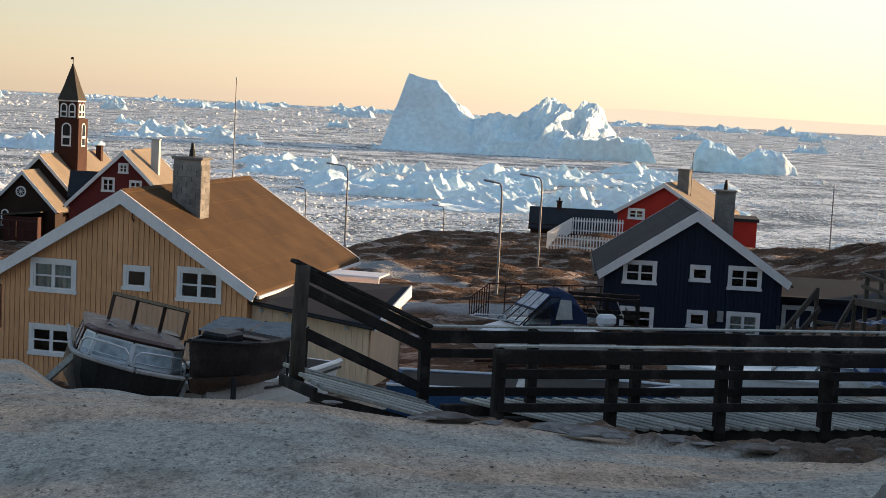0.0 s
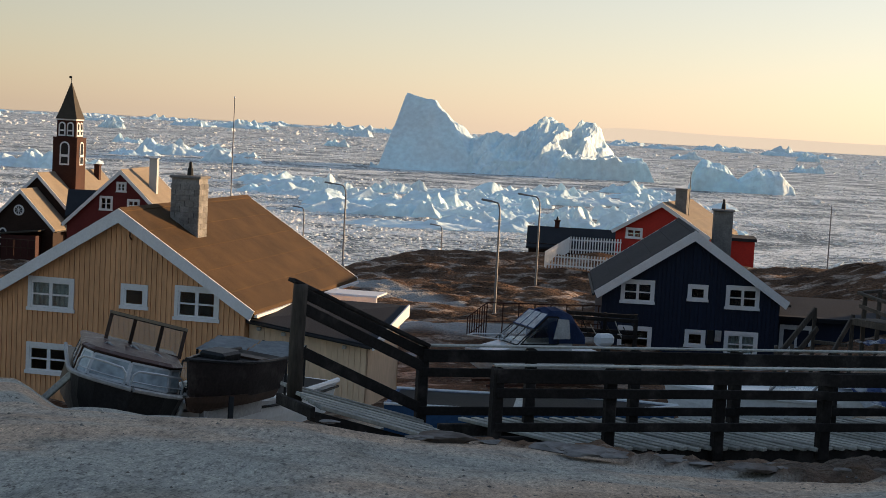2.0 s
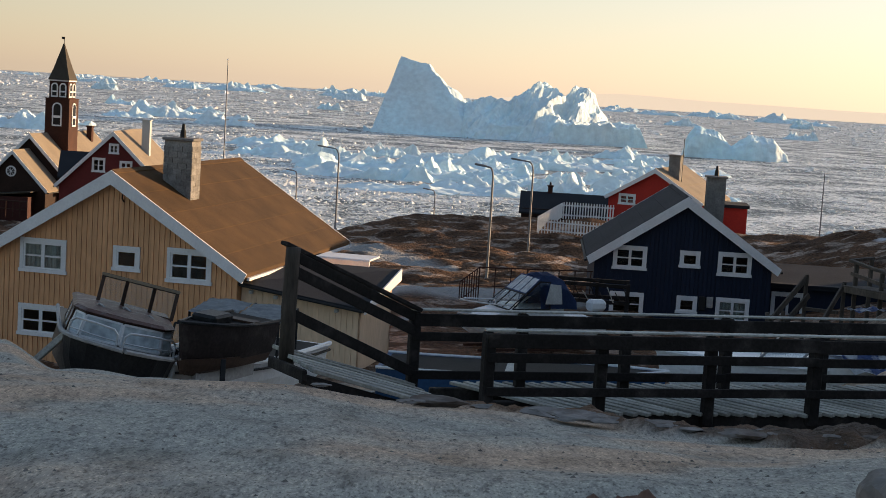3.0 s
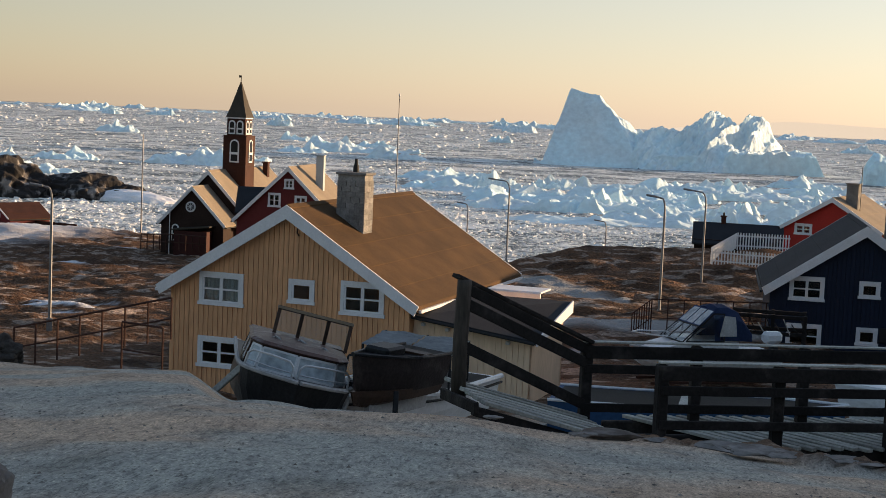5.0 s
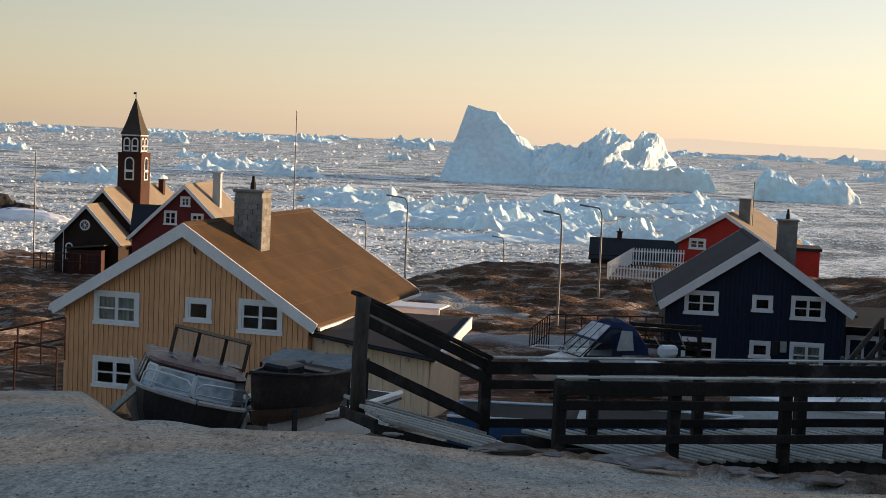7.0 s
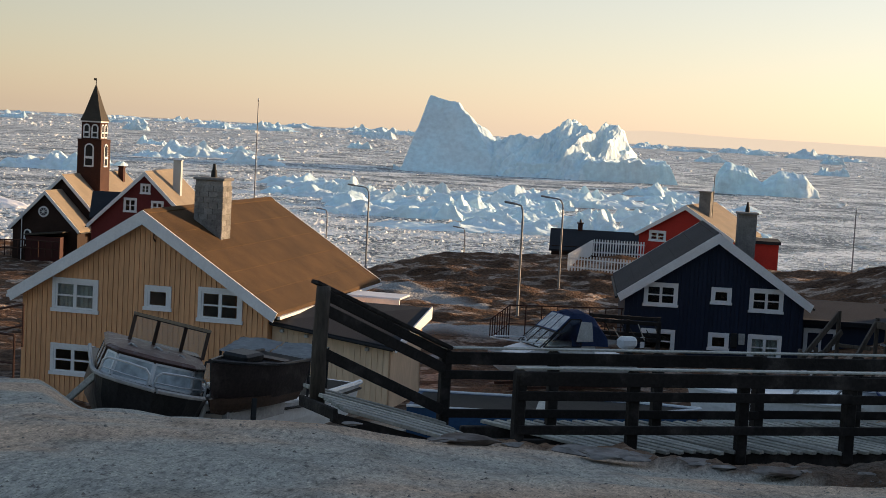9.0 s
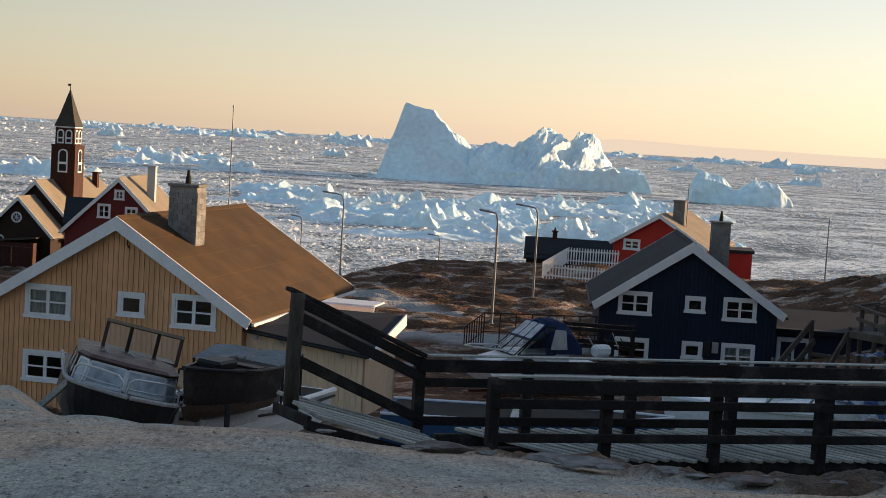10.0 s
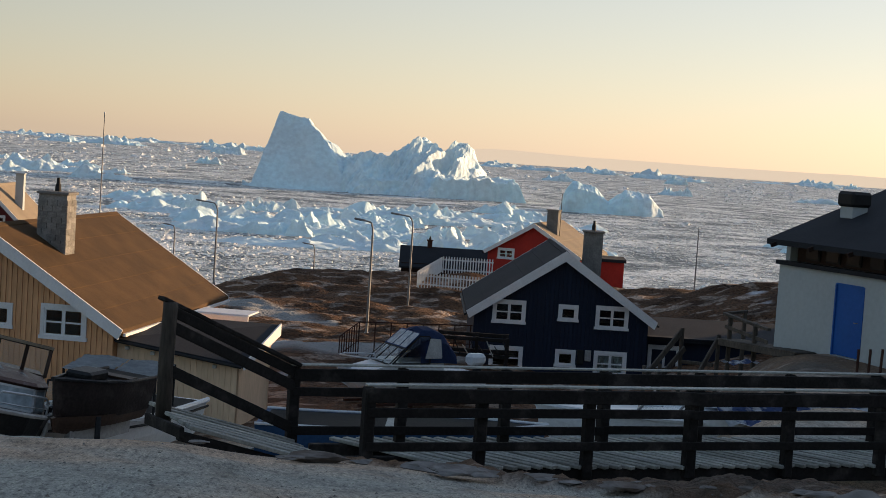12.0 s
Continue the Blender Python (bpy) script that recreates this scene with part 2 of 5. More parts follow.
def ground_z(x, y):
    """Height of the ground at arrays x, y, with no small relief."""
    x, y = np.asarray(x, float), np.asarray(y, float)
    r = np.hypot(x, y)
    b = np.where(y > 0.3 * np.abs(x), x / np.maximum(y, 0.01), np.sign(x) * 3.0)
    cols = np.stack([np.interp(r, *np.array(p).T) for p in PROFILES])
    b = np.clip(b, BEARINGS[0], BEARINGS[-1])
    k = np.clip(np.searchsorted(BEARINGS, b) - 1, 0, len(BEARINGS) - 2)
    lo, hi = np.take(BEARINGS, k), np.take(BEARINGS, k + 1)
    f = (b - lo) / (hi - lo)
    f = f * f * (3 - 2 * f)
    z = np.take_along_axis(cols, k[None], 0)[0] * (1 - f) + np.take_along_axis(cols, (k + 1)[None], 0)[0] * f
    # unseen hill beside and behind the camera, added to keep low sun off yard
    shade_crown = 31.0 - 7.0 / (1 + np.exp(-(y - 66) / 2.0))
    share = 1 / (1 + np.exp(-(x - 31) / 1.6)) / (1 + np.exp((y - 80) / 1.2))
    back = np.clip(-y, 0, 40) * 0.12
    return z + np.maximum(shade_crown - z, 0) * share + back


def fbm(x, y, seed, octaves=4):
    """Lattice noise on arrays, about -1 to 1, with features about six units wide in the first octave."""
    rng, out, amp = np.random.RandomState(seed), np.zeros_like(x, dtype=float), 1.0
    for o in range(octaves):
        table, a = rng.rand(256, 256), rng.uniform(0, 2 * np.pi)
        k = 0.36 * 2 ** o
        u, v = k * (x * np.cos(a) + y * np.sin(a)) + rng.uniform(0, 90), k * (y * np.cos(a) - x * np.sin(a)) + rng.uniform(0, 90)
        iu, iv = np.floor(u).astype(int), np.floor(v).astype(int)
        fu, fv = u - iu, v - iv
        fu, fv = fu * fu * (3 - 2 * fu), fv * fv * (3 - 2 * fv)
        at = lambda p, q: table[(iu + p) % 256, (iv + q) % 256]
        out += amp * 2 * ((at(0, 0) * (1 - fu) + at(1, 0) * fu) * (1 - fv) + (at(0, 1) * (1 - fu) + at(1, 1) * fu) * fv - 0.5)
        amp *= 0.5
    return out


def grid_mesh(name, verts, rows, cols):
    i = np.arange(rows - 1)[:, None] * cols + np.arange(cols - 1)
    faces = np.stack([i, i + 1, i + cols + 1, i + cols], -1).reshape(-1, 4)
    me = bpy.data.meshes.new(name)
    me.from_pydata(verts.tolist(), [], faces.tolist())
    for p in me.polygons:
        p.use_smooth = True
    return me


def build_ground():
    ang = np.radians(np.concatenate([np.linspace(-180, -32, 60)[:-1], np.linspace(-32, 32, 420), np.linspace(32, 180, 60)[1:]]))
    rad = np.concatenate([[0.0], np.geomspace(1.2, 60, 330), np.geomspace(60.3, 330, 430)])
    R, A = np.meshgrid(rad, ang, indexing="ij")
    x, y = R * np.sin(A), R * np.cos(A)
    z = ground_z(x, y)
    wild = np.clip((R - 55) / 25, 0, 1)
    z = z + wild * (0.55 * fbm(x / 9, y / 7, 3) + 0.42 * np.abs(fbm(x / 3.2, y / 1.6, 4)) + 0.30 * np.abs(fbm(x / 1.3, y / 0.6, 14)) - 0.3)
    z = z + (1 - wild) * (0.06 * fbm(x / 1.2, y / 1.2, 5) + 0.035 * fbm(x / 0.4, y / 0.4, 6, 3))
    # the turf bank along the boardwalk's near side
    edge = np.maximum(18.4 - 1.05 * (x - 0.6), 12.6) + 0.25 * fbm(x / 0.6, y / 0.9, 13)
    bank = np.clip((y - edge) / 0.18, 0, 1) * np.clip((18.85 + 0.254 * (x - 0.76) - y) / 0.3, 0, 1) * np.clip((x + 2.6) / 0.6, 0, 1)
    z = z + bank * (0.05 + 0.10 * np.abs(fbm(x / 0.22, y / 0.45, 8)) + 0.06 * np.abs(fbm(x / 0.1, y / 0.4, 18)))
    z = z - 0.35 * np.exp(-(((x - 4.4) / 0.8) ** 2 + ((y - 15.2) / 0.35) ** 2))
    me = grid_mesh("ground", np.stack([x, y, z], -1).reshape(-1, 3), len(rad), len(ang))
    zone = me.color_attributes.new("zone", "FLOAT_COLOR", "POINT")
    # red: trodden yard, green: road, blue: snow left over
    yard = 1 - np.clip((R - 46 + 3 * fbm(x / 5, y / 5, 9)) / 6, 0, 1)
    yard *= 1 - 0.85 * np.clip(bank * 1.5, 0, 1)
    yard *= 1 - 0.7 * np.clip((R - 31 + 2 * fbm(x / 2, y / 3, 19)) / 3, 0, 1) * (x > 6)
    road = np.clip(1.6 - np.abs(y - (74.5 - 0.05 * x)) / 2.0, 0, 1) * (x > -12) * (x < 9)
    road = np.maximum(road, np.clip(1 - np.abs(y - (97.8 - 1.1 * (x + 6))) / 3.4, 0, 1) * (x > -12) * (x < 1.5))
    snow = np.clip((fbm(x / 2.2, y / 0.9, 11) - 0.88) * 6, 0, 1) * wild
    snow = np.maximum(snow, np.clip(1 - np.abs(z - 9.6 - 0.6 * fbm(x / 8, y / 8, 12)) / 1.2, 0, 1) * np.clip((-x - 58) / 10, 0, 1))
    rgba = np.stack([yard, np.clip(road * 2, 0, 1), snow, np.ones_like(snow)], -1).astype(np.float32)
    zone.data.foreach_set("color", rgba.ravel())
    m = mat("tundra", (0.105, 0.054, 0.029), 0.95, 0.6, 0.5, 9.0, 1.0, 0.3, second=(0.30, 0.225, 0.175), cover=0.57, sharp=0.035, patch=1.3, stretch=(0.5, 0.8, 1))
    n, l = m.node_tree.nodes, m.node_tree.links
    b = n["Principled BSDF"]
    tundra = b.inputs["Base Color"].links[0].from_socket
    g = mat("yard_gravel_base", (0.185, 0.175, 0.165), 0.95, 0.22, 0.5, 30, 0.6, 0.02, second=(0.20, 0.155, 0.115), cover=0.5, sharp=0.1, patch=0.16, stretch=(0.7, 1.6, 1))
    attr = n.new("ShaderNodeAttribute")
    attr.attribute_name = "zone"
    sep = n.new("ShaderNodeSeparateColor")
    l.new(attr.outputs["Color"], sep.inputs[0])

    def noise(scale, stretch, detail=6.0):
        geo, sc, t = n.new("ShaderNodeNewGeometry"), n.new("ShaderNodeVectorMath"), n.new("ShaderNodeTexNoise")
        sc.operation = "MULTIPLY"
        sc.inputs[1].default_value = stretch
        l.new(geo.outputs["Position"], sc.inputs[0])
        l.new(sc.outputs[0], t.inputs["Vector"])
        t.inputs["Scale"].default_value, t.inputs["Detail"].default_value = scale, detail
        return t.outputs["Fac"]

    def ramp(v, stops):
        r = n.new("ShaderNodeValToRGB")
        for e in range(len(stops) - 2):
            r.color_ramp.elements.new(0.5)
        for e, (p, c) in zip(r.color_ramp.elements, stops):
            e.position, e.color = p, (*c, 1)
        l.new(v, r.inputs[0])
        return r.outputs[0]

    def mix(f, a, c, kind="MIX"):
        x = n.new("ShaderNodeMix")
        x.data_type, x.blend_type = "RGBA", kind
        if isinstance(f, float):
            x.inputs["Factor"].default_value = f
        else:
            l.new(f, x.inputs["Factor"])
        for s, v in ((x.inputs["A"], a), (x.inputs["B"], c)):
            if isinstance(v, tuple):
                s.default_value = (*v, 1)
            else:
                l.new(v, s)
        return x.outputs["Result"]

    gravel = ramp(noise(0.22, (0.9, 1.2, 1)), ((0.42, (0.325, 0.325, 0.29)), (0.50, (0.375, 0.345, 0.295)), (0.58, (0.46, 0.345, 0.255))))
    grit = ramp(noise(17, (1, 0.3, 1), 9.0), ((0.34, (0.62, 0.62, 0.62)), (0.45, (0.93, 0.93, 0.93)), (0.68, (1.22, 1.21, 1.17))))
    pits = ramp(noise(1.9, (1, 0.45, 1), 9.0), ((0.33, (0.74, 0.73, 0.71)), (0.47, (0.97, 0.97, 0.97)), (0.62, (1.08, 1.08, 1.06))))
    speck = ramp(noise(55, (1, 0.35, 1), 4.0), ((0.36, (0.55, 0.54, 0.52)), (0.46, (0.96, 0.96, 0.96)), (0.60, (1.0, 1.0, 1.0)), (0.68, (1.6, 1.55, 1.45))))
    gravel = mix(1.0, mix(1.0, mix(1.0, gravel, pits, "MULTIPLY"), grit, "MULTIPLY"), speck, "MULTIPLY")
    col = mix(sep.outputs[0], tundra, gravel)
    col = mix(sep.outputs[1], col, (0.36, 0.35, 0.33))
    col = mix(sep.outputs[2], col, (0.75, 0.77, 0.80))
    l.new(col, b.inputs["Base Color"])
    fine = n.new("ShaderNodeBump")
    fine.inputs["Strength"].default_value, fine.inputs["Distance"].default_value = 0.7, 0.02
    calm = n.new("ShaderNodeMath")
    calm.operation = "MULTIPLY_ADD"
    calm.inputs[1].default_value, calm.inputs[2].default_value = -0.92, 1.0
    l.new(sep.outputs[0], calm.inputs[0])
    l.new(calm.outputs[0], b.inputs["Normal"].links[0].from_node.inputs["Strength"])
    l.new(noise(22, (1, 0.35, 1)), fine.inputs["Height"])
    l.new(b.inputs["Normal"].links[0].from_socket, fine.inputs["Normal"])
    l.new(fine.outputs[0], b.inputs["Normal"])
    bpy.data.materials.remove(g)
    me.materials.append(m)
    return tagged(new("ground", me), "sloping ground of trodden grey gravel and brown tundra", "ground", kind="structure")


build_ground()


# ---- sea and ice ----
def build_sea():
    rad = np.concatenate([[60], np.geomspace(100, 4900, 60)])
    ang = np.radians(np.linspace(-180, 180, 181))
    R, A = np.meshgrid(rad, ang, indexing="ij")
    me = grid_mesh("sea", np.stack([R * np.sin(A), R * np.cos(A), 0 * R], -1).reshape(-1, 3), len(rad), len(ang))
    m = bpy.data.materials.new("slush_and_water")
    m.use_nodes = True
    n, l = m.node_tree.nodes, m.node_tree.links
    b = n["Principled BSDF"]
    geo = n.new("ShaderNodeNewGeometry")
    facs = []
    for scale, detail in ((0.035, 9.0), (0.4, 6.0)):
        t = n.new("ShaderNodeTexNoise")
        t.inputs["Scale"].default_value, t.inputs["Detail"].default_value, t.inputs["Roughness"].default_value = scale, detail, 0.65
        l.new(geo.outputs["Position"], t.inputs["Vector"])
        facs.append(t.outputs["Fac"])
    add = n.new("ShaderNodeMath")
    add.operation = "ADD"
    l.new(facs[0], add.inputs[0])
    l.new(facs[1], add.inputs[1])
    r = n.new("ShaderNodeValToRGB")
    r.color_ramp.elements.new(0.5)
    for e, (p, c) in zip(r.color_ramp.elements, ((0.45, (0.022, 0.040, 0.045)), (0.492, (0.26, 0.30, 0.30)), (0.545, (0.82, 0.83, 0.79)))):
        e.position, e.color = p, (*c, 1)
    half = n.new("ShaderNodeMath")
    half.operation = "MULTIPLY"
    half.inputs[1].default_value = 0.5
    l.new(add.outputs[0], half.inputs[0])
    l.new(half.outputs[0], r.inputs[0])
    l.new(r.outputs[0], b.inputs["Base Color"])
    b.inputs["Roughness"].default_value = 0.5
    bp = n.new("ShaderNodeBump")
    bp.inputs["Strength"].default_value, bp.inputs["Distance"].default_value = 0.6, 1.0
    l.new(facs[1], bp.inputs["Height"])
    l.new(bp.outputs[0], b.inputs["Normal"])
    me.materials.append(m)
    tagged(new("sea", me), "calm sea choked with drifting brash ice", "sea", kind="structure")


build_sea()


def build_brash(count=125000):
    """Small drifting floes: lumps with a five-sided foot and a crooked broken top."""
    rng = np.random.RandomState(7)
    az = rng.uniform(radians(-29), radians(27), count)
    dist = 1 / rng.uniform(1 / 4300, 1 / 215, count)
    patch = fbm(dist * np.sin(az) / 40, dist * np.cos(az) / 110, 21)
    keep = patch + rng.uniform(-0.9, 0.9, count) > -0.42
    az, dist, patch = az[keep], dist[keep], patch[keep]
    n = len(az)
    size = dist * 0.00031 * (0.8 + 2.6 * rng.rand(n) ** 2 + 5.5 * rng.rand(n) ** 12) * (0.85 + 0.35 * np.clip(patch, -1, 1))
    tall = size * rng.uniform(0.2, 0.7, n)
    th = rng.uniform(0, 2 * np.pi, n)[:, None] + np.arange(5) * np.pi * 0.4 + rng.uniform(-0.3, 0.3, (n, 5))
    rr = size[:, None] * rng.uniform(0.7, 1.3, (n, 5))
    cx, cy = (dist * np.sin(az))[:, None], (dist * np.cos(az))[:, None]
    foot = np.stack([cx + rr * np.cos(th) * 1.35, cy + rr * np.sin(th) * 1.2, np.full((n, 5), -0.1)], -1)
    lean = rng.uniform(0.25, 0.85, (n, 5))
    top = np.stack([cx + rr * lean * np.cos(th) * 1.35, cy + rr * lean * np.sin(th) * 1.2, tall[:, None] * rng.uniform(0.3, 1.2, (n, 5))], -1)
    v = np.concatenate([foot, top], 1).reshape(-1, 3)
    base = np.arange(n)[:, None] * 10
    tri = []
    for j in range(5):
        k = (j + 1) % 5
        tri += [(j, k, 5 + k), (j, 5 + k, 5 + j)]
    tri += [(5, 6, 7), (5, 7, 9), (7, 8, 9)]
    f = (base[:, :, None] + np.array(tri)[None]).reshape(-1, 3)
    me = bpy.data.meshes.new("brash_ice")
    me.from_pydata(v.tolist(), [], f.tolist())
    me.materials.append(M_BRASH)
    tagged(new("brash_ice", me), "countless small white floes drifting on the sea", "brash ice", kind="stuff")


build_brash()


def great_berg(x0, y0):
    """The great iceberg: a leaning wedge with a smooth face towards the shore, and a fluted ridge with a low shelf before it."""
    nx, ny = 420, 170
    x, y = np.meshgrid(np.linspace(-74, 86, nx), np.linspace(-36, 42, ny), indexing="ij")
    rid = lambda u, v, k, o=5: 1 - np.abs(fbm(u, v, k, o))
    grain = 0.9 * fbm(x / 2.2, y / 2.2, 92, 4) + 1.5 * (rid(x / 5.5, y / 5.5, 93) - 0.6)
    # the wedge: three planes that meet in the tip and in the edge running down to the right
    face = (y + 31.5 + 0.05 * x) * 1.13 + 0.7 * fbm(x / 6, y / 6, 94, 4)
    flank = 42.8 - (x + 55.7) * 0.27 - np.maximum(x + 39.5, 0) * 0.62 - np.maximum(-y - 2, 0) * 0.60 + 1.2 * grain * np.clip((x + 48) / 8, 0.12, 1)
    left = (x + 69.2) * 3.15 + 2.4 * (rid(x / 2.5, y / 5, 95) - 0.6)
    back = (41 - y) * 2.0
    wedge = np.minimum(np.minimum(face, flank), np.minimum(left, back))
    # the ridge
    crest = np.interp(x, (-34, -17, -12, 8, 14, 21, 25, 34, 40, 46, 52, 60, 66, 72), (-4, 21.5, 21.5, 21.5, 26, 34, 35.5, 33, 29, 30.5, 29, 24, 15, -3))
    flutes = rid((x - 0.75 * y) / 3.4, (y + x) / 16, 96, 4)
    spine = np.interp(x, (-30, -8, 70), (-10, -6, 31))
    ridge = crest - np.maximum(spine - y, 0) * 0.80 - np.maximum(y - spine - 3, 0) * 1.3 + 5.0 * (flutes - 0.62) + 1.1 * grain + 1.6 * (rid((x - 0.6 * y) / 1.3, (y + x) / 5, 98, 3) - 0.6)
    # the shelf, cut off steeply towards the shore
    edge = -25 + 2.5 * fbm(x / 7, x * 0, 97, 4)
    lip = np.interp(x, (-18, -8, 10, 28, 34, 52, 62, 84, 86), (1, 7, 8, 9.5, 12, 12.5, 13.5, 13, 2)) * 0.85 + 1.3 * grain + 3.0 * (flutes - 0.6)
    shelf = np.minimum(lip, (y - edge) * 4.5)
    shelf = np.minimum(shelf, (84 - x) * 2.2)
    cave = np.exp(-(((x - 26) / 4.0) ** 2 + ((y - edge - 1.5) / 4.0) ** 2))
    shelf = shelf - 9 * cave
    z = np.maximum(np.maximum(wedge, ridge), np.where(y < spine, shelf, -3))
    z = np.maximum(z, -1.5)
    me = grid_mesh("iceberg", np.stack([x + 0.3 * grain, y + 0.4 * grain, z], -1).reshape(-1, 3), nx, ny)
    for p in me.polygons:
        p.use_smooth = False
    me.materials.append(M_ICE)
    ob = new("iceberg", me)
    ob.matrix_world = pose(x0, y0, 0)
    return tagged(ob, "huge wedge-shaped blue-white iceberg with a long fluted ridge", "iceberg", "icebergs in the bay")


def berg_mesh(name, width, depth, profile, seed, rough=0.14, nx=120, ny=44, steep=0.16, calm=0.0):
    """An iceberg as a hump whose skyline follows profile, (share of the width, height), broken by facets and cracks."""
    u, v = np.meshgrid(np.linspace(0, 1, nx), np.linspace(0, 1, ny), indexing="ij")
    px, pz = np.array(profile, float).T
    h = np.interp(u, px, pz)
    edge = np.minimum(np.minimum(v, 1 - v) / steep, 1) ** 0.55
    crest = 1 - 0.35 * np.abs(v - 0.5) * 2
    x, y = (u - 0.5) * width, (v - 0.5) * depth
    s = max(width, depth) / 9
    ridged = 1 - np.abs(fbm(x / s, y / s * 0.7, seed, 5))
    small = 1 - np.abs(fbm(x / s * 3.1, y / s * 3.1, seed + 1, 4))
    flute = 1 - np.abs(fbm(x / s * 5.0, y / s * 1.2, seed + 6, 4))
    z = h * edge * crest * (1 - rough + rough * ridged * 1.2) + pz.max() * rough * (0.42 * (small - 0.55) + 0.5 * (flute - 0.6)) * np.minimum(edge * 1.5, 1)
    plain = h * edge * crest
    z = plain + (z - plain) * (1 - calm * np.clip((0.42 - u) / 0.12, 0, 1))
    ends = np.minimum(np.minimum(u, 1 - u) / 0.02, 1)
    z = z * ends - 0.6
    x = x + 0.05 * width * fbm(z / s + y / s, u * 3, seed + 2, 2) * 0.4
    y = y * (0.8 + 0.3 * fbm(u * 7, u * 3, seed + 3, 3)) + depth * 0.08 * fbm(u * 12, z / s, seed + 4, 3)
    me = grid_mesh(name, np.stack([x, y, z], -1).reshape(-1, 3), nx, ny)
    for p in me.polygons:
        p.use_smooth = False
    me.materials.append(M_ICE)
    return me


def berg(x, y, width, depth, profile, seed, label, **kw):
    ob = new("iceberg", berg_mesh("iceberg", width, depth, profile, seed, **kw))
    ob.matrix_world = pose(x, y, 0)
    return tagged(ob, label, "iceberg", "icebergs in the bay")


great_berg(30, 858)
berg(146, 752, 52, 26, ((0, 9), (0.08, 16), (0.3, 15), (0.45, 7), (0.6, 13), (0.85, 12), (1, 3)), 41, "rounded pale blue iceberg with two humps", rough=0.08)


# ---- houses ----
def holes_cut(x0, x1, z0, tops, holes):
    """Pieces of a wall strip from x0 to x1 between z0 and the sloping tops, with the holes left out: outlines of (x, z)."""
    mid = (x0 + x1) / 2
    cuts = sorted((h[1], h[3]) for h in holes if h[0] < mid < h[2])
    out, low = [], z0
    for a, b in cuts:
        if a > low + 0.01:
            out.append([(x0, low), (x1, low), (x1, a), (x0, a)])
        low = max(low, b)
    ta, tb = tops
    if min(ta, tb) > low + 0.01:
        out.append([(x0, low), (x1, low), (x1, tb), (x0, ta)])
    return out


def add_window(parent, x0, z0, x1, z1, y, cols=2, rows=2, trim=0.13, curtain=False):
    """A white casement window in the wall plane y (outwards is -y), in the hole inside the trim."""
    bm = nb()
    box(bm, x0, x1, y - 0.05, y + 0.01, z1 - trim, z1 + 0.02)
    box(bm, x0 - 0.04, x1 + 0.04, y - 0.08, y + 0.01, z0 - 0.02, z0 + trim * 0.8)
    box(bm, x0, x0 + trim, y - 0.05, y + 0.01, z0 + trim * 0.8, z1 - trim)
    box(bm, x1 - trim, x1, y - 0.05, y + 0.01, z0 + trim * 0.8, z1 - trim)
    win = part("window", bm, M_WHITE, parent)
    a0, a1, b0, b1 = x0 + trim, x1 - trim, z0 + trim * 0.8, z1 - trim
    bm, s, bar = nb(), 0.07, 0.03
    box(bm, a0, a1, y - 0.03, y + 0.03, b1 - s, b1)
    box(bm, a0, a1, y - 0.03, y + 0.03, b0, b0 + s)
    box(bm, a0, a0 + s, y - 0.03, y + 0.03, b0 + s, b1 - s)
    box(bm, a1 - s, a1, y - 0.03, y + 0.03, b0 + s, b1 - s)
    w = (a1 - a0) / cols
    for i in range(1, cols):
        box(bm, a0 + w * i - s * 0.9, a0 + w * i + s * 0.9, y - 0.035, y + 0.03, b0 + s, b1 - s)
    h = (b1 - b0) / rows
    for i in range(1, rows):
        box(bm, a0 + s, a1 - s, y - 0.025, y + 0.025, b0 + h * i - bar, b0 + h * i + bar)
    part("sash", bm, M_WHITE, win)
    for i in range(cols):
        for j in range(rows):
            part("pane", box(nb(), a0 + w * i + 0.02, a0 + w * (i + 1) - 0.02, y + 0.006, y + 0.014, b0 + h * j + 0.01, b0 + h * (j + 1) - 0.01), M_GLASS, win)
    if curtain:
        bm = nb()
        n = 24
        top = [bm.verts.new((a0 + (a1 - a0) * i / n, y + 0.12 + 0.025 * math.sin(i * 1.9), b1)) for i in range(n + 1)]
        low = [bm.verts.new((a0 + (a1 - a0) * i / n, y + 0.12 + 0.03 * math.sin(i * 1.9 + 0.3), b0)) for i in range(n + 1)]
        for i in range(n):
            bm.faces.new((top[i], top[i + 1], low[i + 1], low[i]))
        part("curtain", bm, M_CURTAIN, win, "pale drawn curtain")
    return win


